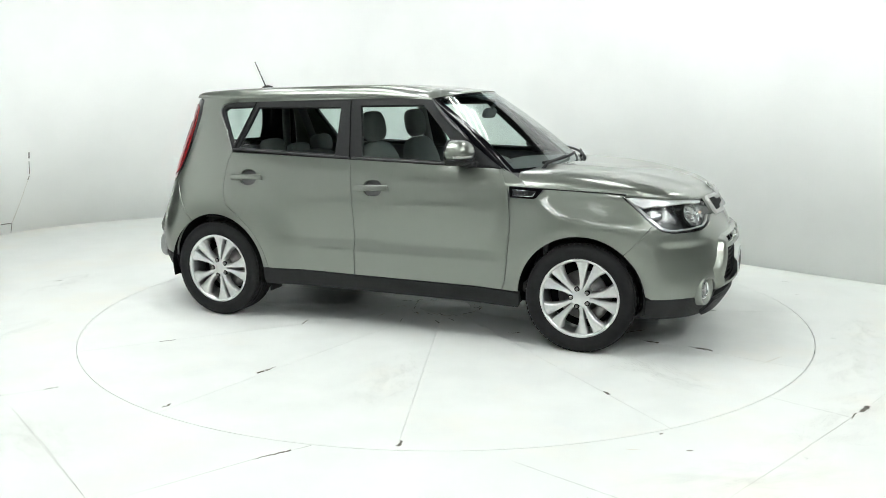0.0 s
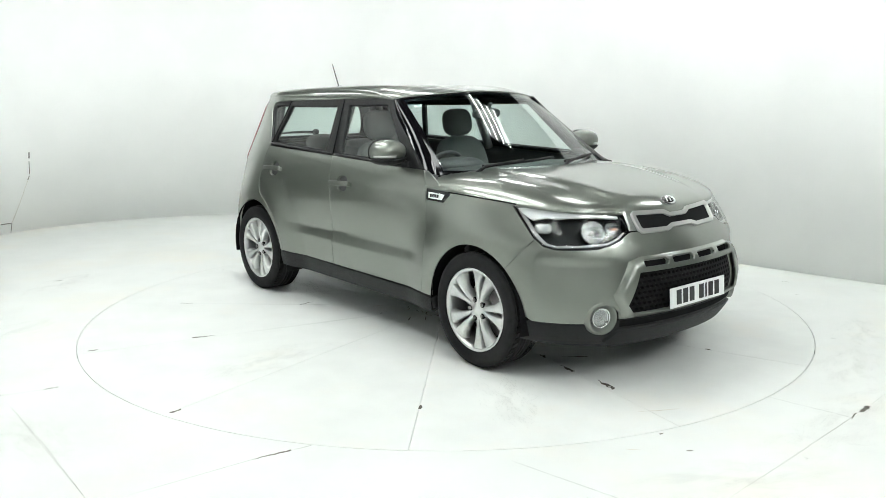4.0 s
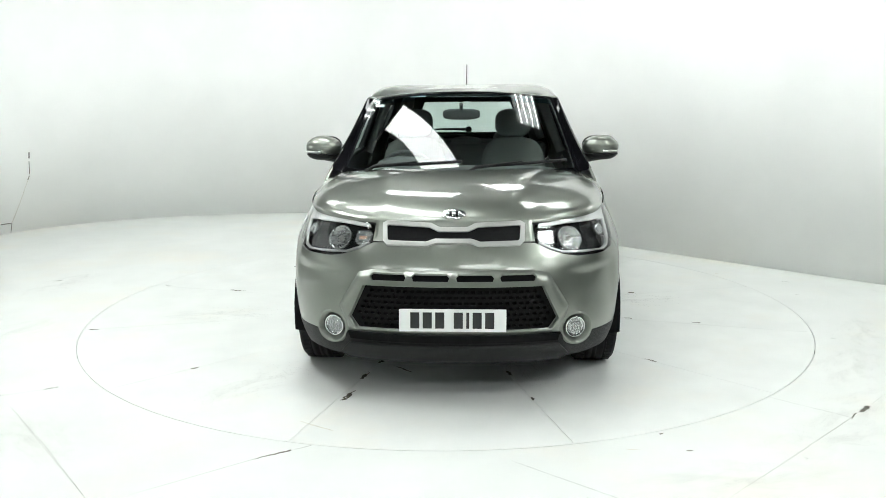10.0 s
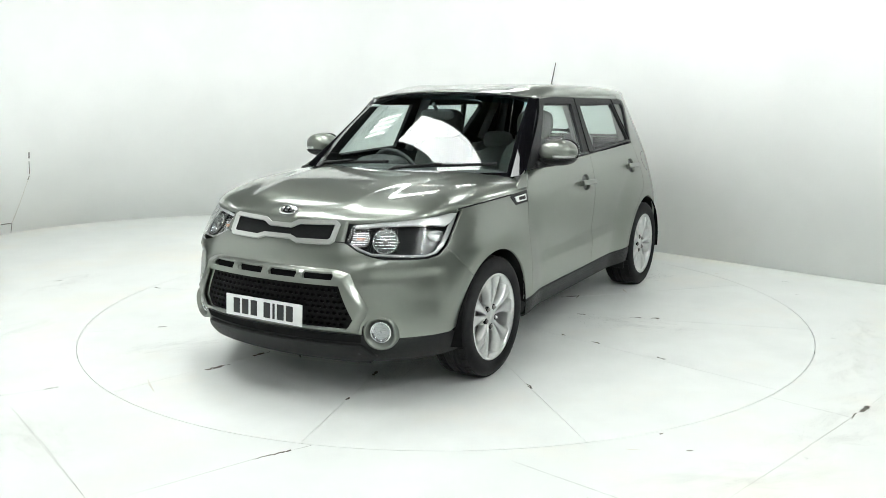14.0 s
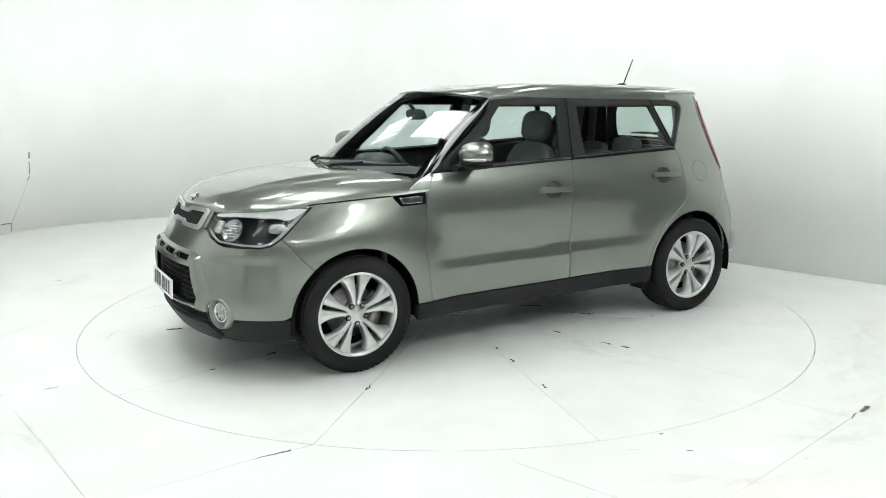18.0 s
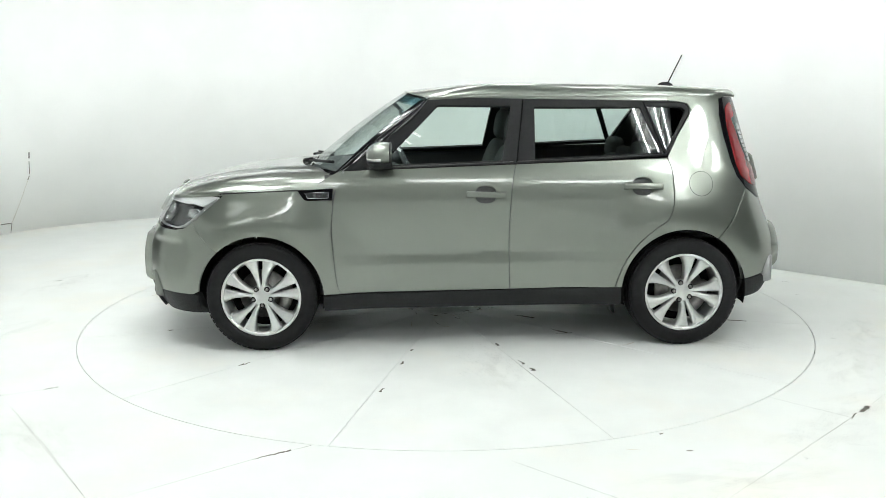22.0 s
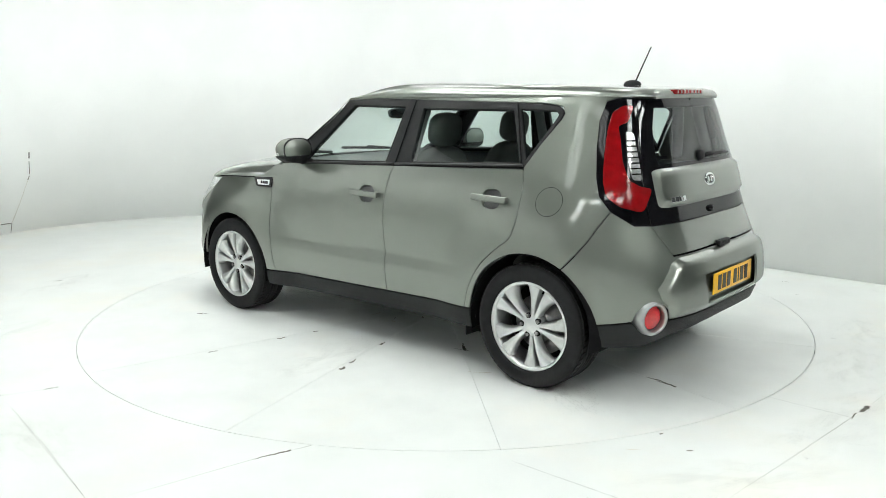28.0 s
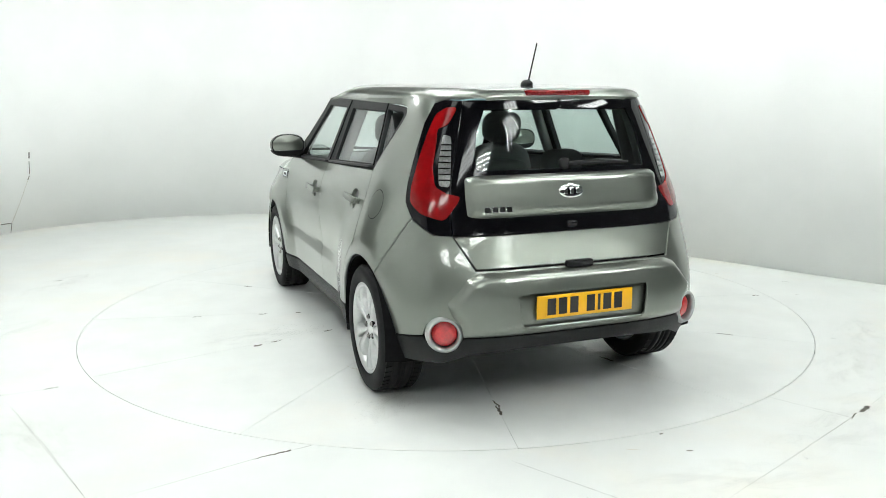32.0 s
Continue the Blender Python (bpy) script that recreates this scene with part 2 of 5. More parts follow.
def spline(pts, n=8):
    """A smooth open line through the points."""
    P = [np.array(p, float) for p in pts]
    P = [2 * P[0] - P[1]] + P + [2 * P[-1] - P[-2]]
    out = []
    for i in range(1, len(P) - 2):
        for j in range(n):
            t = j / n
            a, b, c, d = P[i - 1:i + 3]
            out.append(tuple(0.5 * (2 * b + (c - a) * t + (2 * a - 5 * b + 4 * c - d) * t * t + (3 * b - a - 3 * c + d) * t**3)))
    out.append(tuple(P[-2]))
    return out


def inset(loop, d):
    """Moves a closed outline inwards."""
    n = len(loop)
    area2 = sum(loop[i][0] * loop[(i + 1) % n][1] - loop[(i + 1) % n][0] * loop[i][1] for i in range(n))
    sg = 1 if area2 > 0 else -1
    out = []
    for i in range(n):
        (x0, y0), (x1, y1), (x2, y2) = loop[i - 1], loop[i], loop[(i + 1) % n]
        a, b = Vector((x1 - x0, y1 - y0)), Vector((x2 - x1, y2 - y1))
        if a.length < 1e-9 or b.length < 1e-9:
            out.append((x1, y1))
            continue
        na, nb = Vector((-a.y, a.x)).normalized(), Vector((-b.y, b.x)).normalized()
        m = na + nb
        m = m / max(m.length_squared / 2, 0.5)
        out.append((x1 + sg * d * m.x, y1 + sg * d * m.y))
    return out


def dense(loop, step):
    out = []
    n = len(loop)
    for i in range(n):
        a, b = loop[i], loop[(i + 1) % n]
        k = max(1, int(math.hypot(b[0] - a[0], b[1] - a[1]) / step + 0.5))
        out += [(a[0] + (b[0] - a[0]) * j / k, a[1] + (b[1] - a[1]) * j / k) for j in range(k)]
    return out


def in_loop(p, loop):
    x, y = p
    c = False
    j = len(loop) - 1
    for i in range(len(loop)):
        xi, yi = loop[i]
        xj, yj = loop[j]
        if (yi > y) != (yj > y) and x < (xj - xi) * (y - yi) / (yj - yi) + xi:
            c = not c
        j = i
    return c


def panel(name, surf, loop, material, parent, step=0.035, gap=0.0, depth=0.014, lift=0.0, holes=(), label="", mirror=False, flip=False, slope=0.0):
    """A sheet cut out of a smooth surface by an outline in the surface's own two coordinates, with its edge turned inwards."""
    import mathutils
    loop = dense(inset(loop, gap) if gap else loop, step)
    loops = [loop] + [dense(inset(h, -gap) if gap else h, step) for h in holes]
    us = [p[0] for p in loop]
    vs = [p[1] for p in loop]
    pts, edges = [], []
    for lp in loops:
        k0 = len(pts)
        pts += lp
        edges += [(k0 + i, k0 + (i + 1) % len(lp)) for i in range(len(lp))]
    nb = len(pts)
    allb = np.array(pts)
    row = 0
    v = min(vs) + step * 0.5
    cand = []
    while v < max(vs):
        u = min(us) + (step * 0.5 if row % 2 else 0)
        while u < max(us):
            cand.append((u, v))
            u += step
        v += step * 0.866
        row += 1
    for c in cand:
        if np.min((allb[:, 0] - c[0]) ** 2 + (allb[:, 1] - c[1]) ** 2) < (0.45 * step) ** 2:
            continue
        if in_loop(c, loop) and not any(in_loop(c, h) for h in loops[1:]):
            pts.append(c)
    vo, _, fo, *_ = mathutils.geometry.delaunay_2d_cdt([Vector(p) for p in pts], edges, [], 0, 1e-6)
    uv = np.array([(q.x, q.y) for q in vo])
    if mirror:
        uvm = uv * [-1, 1]
    else:
        uvm = uv
    e = 0.003
    P = surf(uvm[:, 0], uvm[:, 1])
    du = surf(uvm[:, 0] + e, uvm[:, 1]) - surf(uvm[:, 0] - e, uvm[:, 1])
    dv = surf(uvm[:, 0], uvm[:, 1] + e) - surf(uvm[:, 0], uvm[:, 1] - e)
    N = np.cross(du, dv)
    N /= np.maximum(np.linalg.norm(N, axis=1), 1e-12)[:, None]
    if flip:
        N = -N
    if lift and slope:
        # raised with a chamfer along the outer edge
        A = np.array(loop)
        D = np.roll(A, -1, axis=0) - A
        k = np.einsum("ijk,jk->ij", uv[:, None, :] - A[None], D) / np.maximum((D * D).sum(1), 1e-12)[None]
        near = A[None] + np.clip(k, 0, 1)[..., None] * D[None]
        dist = np.sqrt(((uv[:, None, :] - near) ** 2).sum(-1)).min(1)
        P = P + N * (lift * np.clip(dist / slope, 0, 1) ** 0.8)[:, None]
    elif lift:
        P = P + N * lift
    hl = loops[1:]
    boxes = [(min(q[0] for q in h), max(q[0] for q in h), min(q[1] for q in h), max(q[1] for q in h)) for h in hl]
    faces = []
    for f in fo:
        c = tuple(uv[list(f)].mean(axis=0))
        if in_loop(c, loop) and not any(b[0] < c[0] < b[1] and b[2] < c[1] < b[3] and in_loop(c, h) for h, b in zip(hl, boxes)):
            faces.append(list(f))
    # winding to follow the normal
    f0 = np.array(faces)
    fn = np.cross(P[f0[:, 1]] - P[f0[:, 0]], P[f0[:, 2]] - P[f0[:, 0]])
    if np.einsum("ij,ij->i", fn, N[f0[:, 0]]).sum() < 0:
        faces = [f[::-1] for f in faces]
    if slope:
        f0 = np.array(faces)
        fn = np.cross(P[f0[:, 1]] - P[f0[:, 0]], P[f0[:, 2]] - P[f0[:, 0]])
        N = np.zeros_like(P)
        for j in range(3):
            np.add.at(N, f0[:, j], fn)
        N /= np.maximum(np.linalg.norm(N, axis=1), 1e-12)[:, None]
    verts, norms = list(P), list(N)
    if depth:
        count = {}
        for f in faces:
            for i in range(3):
                a, b = f[i], f[(i + 1) % 3]
                count[(a, b)] = 1
        rim = [(a, b) for a, b in count if (b, a) not in count]
        top, mid, low = {}, {}, {}
        out = {}
        for a, b in rim:
            d = P[b] - P[a]
            o = np.cross(d, N[a])
            o /= max(np.linalg.norm(o), 1e-12)
            out.setdefault(a, []).append(o)
            out.setdefault(b, []).append(o)
        for a, os_ in out.items():
            o = np.mean(os_, axis=0)
            o /= max(np.linalg.norm(o), 1e-12)
            mid[a] = len(verts)
            verts.append(P[a] + o * 0.0018 - N[a] * 0.0018)
            norms.append((o + N[a]) / max(np.linalg.norm(o + N[a]), 1e-9))
            low[a] = len(verts)
            verts.append(P[a] + o * 0.002 - N[a] * depth)
            norms.append(o)
        for a, b in rim:
            faces.append([b, a, mid[a], mid[b]])
            faces.append([mid[b], mid[a], low[a], low[b]])
    me = bpy.data.meshes.new(name)
    me.from_pydata([tuple(v) for v in verts], [], faces)
    for pl in me.polygons:
        pl.use_smooth = True
    me.update()
    me.normals_split_custom_set_from_vertices([tuple(n) for n in norms])
    return part(name, me, material, parent, label)


# ---- the studio ----
WHITE = mat("white_studio_wall_paint", (0.905, 0.915, 0.902), 0.6, noise_scale=1.3, noise_amt=0.03)
FLOOR_WHITE = mat("scuffed_white_floor_paint", (0.775, 0.795, 0.772), 0.38, noise_scale=2.5, noise_amt=0.035, bump=0.1, bump_scale=60)
DISC_WHITE = mat("scuffed_white_turntable_paint", (0.775, 0.795, 0.772), 0.36, noise_scale=3.5, noise_amt=0.04, bump=0.1, bump_scale=60)


def stain(m, tone, scale, lo, hi):
    """Large faint worn patches mixed into a paint."""
    nt = m.node_tree
    b = nt.nodes["Principled BSDF"]
    old = b.inputs["Base Color"].links[0].from_socket
    n = nt.nodes.new("ShaderNodeTexNoise")
    n.inputs["Scale"].default_value, n.inputs["Detail"].default_value = scale, 8
    n.inputs["Roughness"].default_value = 0.65
    tc = nt.nodes.new("ShaderNodeTexCoord")
    r = nt.nodes.new("ShaderNodeMapRange")
    r.inputs["From Min"].default_value, r.inputs["From Max"].default_value = lo, hi
    x = nt.nodes.new("ShaderNodeMix")
    x.data_type = "RGBA"
    x.inputs[7].default_value = (*tone, 1)
    nt.links.new(tc.outputs["Object"], n.inputs["Vector"])
    nt.links.new(n.outputs["Fac"], r.inputs["Value"])
    nt.links.new(r.outputs[0], x.inputs[0])
    nt.links.new(old, x.inputs[6])
    nt.links.new(x.outputs[2], b.inputs["Base Color"])


stain(FLOOR_WHITE, (0.80, 0.775, 0.70), 0.9, 0.50, 0.78)
stain(DISC_WHITE, (0.80, 0.785, 0.73), 1.3, 0.52, 0.80)
DISC_R, WALL_H = 2.481, 2.95
wall_line = spline([(-5.55, -8.5), (-5.55, -4.0), (-5.55, 0.0), (-5.45, 1.6), (-5.0, 3.25), (-4.5, 3.95), (-3.95, 4.34), (-3.2, 4.65), (-2.3, 4.82), (-1.6, 4.83), (-0.95, 4.66), (-0.3, 4.25), (0.35, 3.72), (1.1, 3.02), (2.2, 1.92), (3.1, 1.02), (4.2, -0.08), (5.2, -1.3), (5.8, -3.0), (5.9, -5.0)], 6)


def wall(name, line, label, z0=-0.02, top=WALL_H):
    bm = bmesh.new()
    cols = []
    cen = Vector((0, 0))
    for i, p in enumerate(line):
        a, b = Vector(line[max(i - 1, 0)]), Vector(line[min(i + 1, len(line) - 1)])
        t = (b - a).normalized()
        n = Vector((-t.y, t.x))
        q = Vector(p)
        if n.dot(cen - q) > 0:
            n = -n
        o = q + n * 0.12
        cols.append([bm.verts.new((q.x, q.y, z0)), bm.verts.new((q.x, q.y, top)), bm.verts.new((o.x, o.y, top)), bm.verts.new((o.x, o.y, z0))])
    for a, b in zip(cols, cols[1:]):
        for k in range(4):
            bm.faces.new((a[k], a[(k + 1) % 4], b[(k + 1) % 4], b[k]))
    bm.faces.new(cols[0])
    bm.faces.new(cols[-1][::-1])
    bmesh.ops.recalc_face_normals(bm, faces=bm.faces)
    for f in bm.faces:
        f.smooth = abs(f.normal.z) < 0.5
    return tagged(part(name, bm, WHITE), label, "wall", kind="structure")


wall("wall_round", [p for p in wall_line if p[1] > 3.0 or 0 < p[0] < 4.8], "curved white painted studio wall, slightly scuffed")
wall("wall_entrance_side", [p for p in wall_line if p[1] < 0.75 and p[0] < 0], "straight white painted studio wall beside the vehicle entrance", -0.02, 4.1)
wall("wall_lintel", [p for p in wall_line if 0.5 < p[1] < 3.3 and p[0] < 0][1:-1], "white painted lintel over the vehicle entrance", 2.55, 4.1)
# Unseen dark slab added over the white floor so the opening reflects dark.
tagged(part("entrance_dark_slab", box(-7.9, -5.72, -8.5, 6.0, 0.002, 0.006), CEILING_DARK), "unseen dark slab added outside the entrance to keep the opening dark", "floor", kind="structure")
# Unseen white partition added behind the camera to lighten the car's sides.
wall("bounce_wall", [(-5.5, -8.6), (0, -8.6), (5.8, -8.6)], "unseen low white painted partition added behind the open side of the set as a light bounce", -0.02, 1.7)

# floor sheet with a round opening for the turntable
bm = bmesh.new()
N = 192
rings = []
for r in (DISC_R + 0.004, 3.2, 4.5, 7.0, 14.0):
    rings.append([bm.verts.new((r * math.cos(2 * math.pi * i / N), r * math.sin(2 * math.pi * i / N), 0)) for i in range(N)])
low = [bm.verts.new((v.co.x, v.co.y, -0.05)) for v in rings[0]]
for a, b in zip([low] + rings, rings):
    for i in range(N):
        bm.faces.new((a[i], a[(i + 1) % N], b[(i + 1) % N], b[i]))
bmesh.ops.recalc_face_normals(bm, faces=bm.faces)
if rings[1][0].link_faces[0].normal.z < 0:
    bmesh.ops.reverse_faces(bm, faces=bm.faces)
tagged(part("floor", bm, FLOOR_WHITE), "glossy white painted studio floor with scuffs and cracks", "floor", kind="structure")
tagged(part("pit", lathe([(DISC_R + 0.05, -0.20), (DISC_R + 0.05, -0.19)], 64, "z"), CEILING_DARK), "dark pit floor under the turntable", "floor", kind="structure")

# hall roof
bm = bmesh.new()
rows = []
for i in range(81):
    x = -8 + 0.2 * i
    for dx, z in ((0.0, 6.0), (0.05, 6.0), (0.07, 6.05), (0.13, 6.05), (0.15, 6.0)):
        rows.append([bm.verts.new((x + dx, y, z)) for y in (-11, 7)])
for a, b in zip(rows, rows[1:]):
    bm.faces.new((a[0], a[1], b[1], b[0]))
bmesh.ops.solidify(bm, geom=list(bm.faces), thickness=0.02)
tagged(part("ceiling", bm, ROOF_SHEET), "grey ribbed hall roof high above the white walls", "ceiling", kind="structure")
for nm, c, d in (("hall_wall_north", (0, 7, 2.9), (16, 0.2, 6.2)), ("hall_wall_south", (0, -11, 2.9), (16, 0.2, 6.2)), ("hall_wall_east", (8, -2, 2.9), (0.2, 18, 6.2)), ("hall_wall_west", (-8, -2, 2.9), (0.2, 18, 6.2))):
    bm = bmesh.new()
    bmesh.ops.create_cube(bm, size=1, matrix=Matrix.Translation(c) @ Matrix.Diagonal((*d, 1)))
    tagged(part(nm, bm, CEILING_DARK), "dark outer wall of the hall", "wall", kind="structure")


# Used for banks known from reflections and for unseen ones added as fill.
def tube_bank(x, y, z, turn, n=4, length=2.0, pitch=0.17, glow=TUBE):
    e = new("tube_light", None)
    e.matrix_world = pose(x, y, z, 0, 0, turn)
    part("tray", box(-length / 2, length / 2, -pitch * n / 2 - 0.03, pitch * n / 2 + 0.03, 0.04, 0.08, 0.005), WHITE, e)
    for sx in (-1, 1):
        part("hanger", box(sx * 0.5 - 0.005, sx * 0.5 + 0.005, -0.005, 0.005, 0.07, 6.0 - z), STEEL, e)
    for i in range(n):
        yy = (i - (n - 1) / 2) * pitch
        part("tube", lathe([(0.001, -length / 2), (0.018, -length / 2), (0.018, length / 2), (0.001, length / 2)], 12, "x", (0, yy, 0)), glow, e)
    return tagged(e, "hanging bank of lit white fluorescent tubes, of a set partly added as fill", "lamp", group="tube lights")


LAMP_Z = 4.8
# Some banks follow reflections in the glass; the rest are added fill.
BANKS = [(1.85, 1.65, -75), (-2.75, 3.15, -58), (-0.6, 4.7, -15), (1.0, 6.0, -80), (-0.75, -4.8, -40), (3.9, -5.8, -45), (-3.6, -4.6, 40), (-3.1, -0.4, 80), (2.6, -1.6, -45), (0.7, -2.9, -30), (-0.9, -2.2, 50), (-2.2, -3.9, 30), (3.05, -4.3, -60), (-2.6, -1.8, 60)]
# Strengths are picked by place to even out wall and floor brightness.
for x, y, turn in BANKS:
    tube_bank(x, y, LAMP_Z, turn, 4, 1.5, 0.19, TUBE_STRONG if x > 3 or (x < -2.5 and -2 < y < 0) else TUBE if y > -2.5 else TUBE_WEAK)
# unseen lower banks added behind the camera as fill for walls and car
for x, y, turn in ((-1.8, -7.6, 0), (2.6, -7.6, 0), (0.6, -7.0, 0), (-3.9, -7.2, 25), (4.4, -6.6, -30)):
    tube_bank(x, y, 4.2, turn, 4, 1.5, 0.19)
# unseen fill banks added round the edge of the hall, over the tops of the walls
for x, y, turn in ((4.9, 2.2, 45), (4.8, -4.2, 60), (6.2, -4.4, 90), (-6.3, 3.4, 60)):
    tube_bank(x, y, LAMP_Z, turn, 4, 1.5, 0.19, TUBE_STRONG)
# long white light box over the turntable
e = new("light_box", None)
e.matrix_world = pose(-0.95, 0.2, LAMP_Z + 0.1, 0, 0, -56)
part("housing", box(-1.65, 1.65, -0.42, 0.42, 0.0, 0.12, 0.02), WHITE, e)
part("diffuser", box(-1.6, 1.6, -0.39, 0.39, -0.012, 0.0, 0.004), DIFFUSER, e)
for sx in (-1, 1):
    part("hanger", box(sx * 0.9 - 0.006, sx * 0.9 + 0.006, -0.006, 0.006, 0.11, 1.1), STEEL, e)
tagged(e, "long white light box hanging over the turntable", "lamp")

# ---- turntable ----
turntable = new("turntable", None)
tagged(turntable, "round white painted turntable flush with the floor, scuffed", "turntable")
part("base_plate", lathe([(0.0, -0.035), (DISC_R - 0.03, -0.035), (DISC_R - 0.03, -0.06), (0.0, -0.06)], 96, "z"), WELL_DARK, turntable)
for k in range(12):
    bm = bmesh.new()
    g = 0.0012
    a0, a1 = radians(16 + 30 * k), radians(46 + 30 * k)
    outer, inner = [], []
    for i in range(17):
        t = i / 16
        for r, row in ((DISC_R, outer), (0.19, inner)):
            d = g / r
            a = a0 + d + (a1 - a0 - 2 * d) * t
            row.append((r * math.cos(a), r * math.sin(a)))
    ring = outer + inner[::-1]
    top = [bm.verts.new((x, y, 0.0)) for x, y in ring]
    low = [bm.verts.new((x, y, -0.035)) for x, y in ring]
    bm.faces.new(top)
    for i in range(len(ring)):
        j = (i + 1) % len(ring)
        bm.faces.new((low[i], low[j], top[j], top[i]))
    part("plate", bm, DISC_WHITE, turntable)
part("hub_cover", lathe([(0.0, 0.0), (0.184, 0.0), (0.186, -0.002), (0.186, -0.035), (0.0, -0.035)], 64, "z"), DISC_WHITE, turntable)

# ---- the car ----
car = new("car", None)
tagged(car, "boxy grey-green metallic compact hatchback car on the turntable", "car")


def pair(name, loop, material, parent=None, **k):
    """A sheet on the left side and its mirror image on the right."""
    a = panel(name, girdle, loop, material, parent or car, **k)
    b = panel(name, girdle, loop, material, parent or car, mirror=True, **k)
    return a, b


def arc(cx, cz, r, a0, a1, n=22):
    return [(cx + r * math.cos(radians(a0 + (a1 - a0) * i / n)), cz + r * math.sin(radians(a0 + (a1 - a0) * i / n))) for i in range(n + 1)]


DOOR_FRONT = spline([(0.770, 1.088), (0.828, 0.958), (0.85, 0.751), (0.842, 0.576), (0.827, 0.42), (0.806, 0.350)], 5)
B_LINE = spline([(-0.256, 1.120), (-0.233, 0.998), (-0.214, 0.761), (-0.215, 0.55), (-0.22, 0.360)], 5)
R_LINE = spline([(-1.176, 1.148), (-1.199, 1.069), (-1.203, 0.95), (-1.198, 0.871), (-1.166, 0.788), (-1.087, 0.727), (-0.977, 0.625), (-0.899, 0.498), (-0.859, 0.370)], 5)
def oval(x, z, a, b, n=20, p=2.6):
    return [(x + a * math.copysign(abs(math.cos(t)) ** (2 / p), math.cos(t)), z + b * math.copysign(abs(math.sin(t)) ** (2 / p), math.sin(t))) for t in (2 * math.pi * i / n for i in range(n))]


SCOOPS = ((-0.072, 0.943), (-1.015, 0.983))
front_doors = pair("front_door", SX(DOOR_FRONT + B_LINE[::-1]), PAINT, step=0.024, gap=0.0042, holes=[SX(oval(*SCOOPS[0], 0.062, 0.050))])
rear_doors = pair("rear_door", SX(B_LINE + R_LINE[::-1]), PAINT, step=0.024, gap=0.0042, holes=[SX(oval(*SCOOPS[1], 0.062, 0.050))])
F_ARCH, R_ARCH = (1.285, 0.332, 0.377), (-1.278, 0.345, 0.377)
# front wing: hood line, lamp edge, bumper seam, arch, door edge
fender = [(0.845, 0.915)] + [(0.86, 0.918), (1.0, 0.916), (1.055, 0.974)] + [(1.25, 0.966), (1.464, 0.955)] + [(1.50, 0.945), (1.60, 0.862), (1.69, 0.785)] + arc(*F_ARCH, 48, 178) + [p for p in DOOR_FRONT[::-1] if p[1] < 0.90]
fenders = pair("front_wing", SX(fender), PAINT, gap=0.003)
quarter = R_LINE[::-1][:-1] + [(-1.178, 1.156), (-1.25, 1.28), (-1.335, 1.405), (-1.345, 1.435), (-1.325, 1.468), (-1.29, 1.476), (-1.20, 1.486), (-1.2, 1.525), (-1.60, 1.522), (-1.60, 1.512), (-1.543, 1.498), (-1.532, 1.40), (-1.55, 1.27), (-1.584, 1.121), (-1.617, 1.033), (-1.678, 0.962), (-1.60, 0.815), (-1.525, 0.715)] + arc(*R_ARCH, 122, 4)
quarters = pair("rear_quarter", SX(quarter), PAINT, gap=0.0038)
sill = arc(*F_ARCH, 180, 188, 3) + [(0.905, 0.245), (-0.895, 0.262)] + [(-0.898, 0.30), (-0.895, 0.366), (-0.2, 0.354), (0.80, 0.340)]
pair("sill", SX(sill), BLACK_PLASTIC, depth=0.05, lift=0.004)
# dark shell that closes the gaps behind the outer sheets
pair("inner_shell", SX([(0.89, 0.34), (0.89, 1.07), (-0.25, 1.11), (-1.24, 1.13), (-1.24, 0.76), (-1.03, 0.70), (-0.86, 0.42), (-0.86, 0.36)]), CABIN, lift=-0.022, depth=0.0)

pair("wing_corner", SX([(0.84, 0.955), (0.95, 0.975), (0.92, 1.02), (0.86, 1.055), (0.785, 1.092), (0.782, 1.07), (0.82, 0.99)]), PAINT, lift=-0.004)

# front bumper, with the lower mouth behind a proud surround
fb_l = SF([(0.0, 0.813), (0.345, 0.813), (0.405, 0.812), (0.43, 0.802), (0.48, 0.776), (0.55, 0.753), (0.62, 0.740)]) + SX([(1.80, 0.738), (1.74, 0.751), (1.69, 0.786)] + arc(*F_ARCH, 48, 6) + [(1.70, 0.352)]) + SF([(0.692, 0.352), (0.684, 0.41), (0.655, 0.444), (0.612, 0.455), (0.570, 0.444), (0.541, 0.41), (0.534, 0.371), (0.5, 0.372), (0.0, 0.375)])
fb = fb_l + [(-s, z) for s, z in fb_l[::-1]][1:-1]
MOUTH = [(-0.435, 0.612), (0.435, 0.612), (0.51, 0.452), (0.472, 0.398), (-0.472, 0.398), (-0.51, 0.452)]
front_bumper = panel("front_bumper", girdle, fb, PAINT, car, gap=0.0022, holes=[SF(dense(MOUTH, 0.08))])
val_l = SF([(0.0, 0.372), (0.5, 0.369), (0.534, 0.367), (0.541, 0.352), (0.570, 0.319), (0.612, 0.308), (0.655, 0.319), (0.684, 0.345), (0.692, 0.349)]) + SX([(1.70, 0.35)] + [(1.665, 0.345), (1.65, 0.28), (1.60, 0.232)]) + SF([(0.62, 0.215), (0.3, 0.205), (0.0, 0.205)])
panel("front_valance", girdle, val_l + [(-s, z) for s, z in val_l[::-1]][1:-1], BLACK_PLASTIC, car, gap=0.001, depth=0.05)
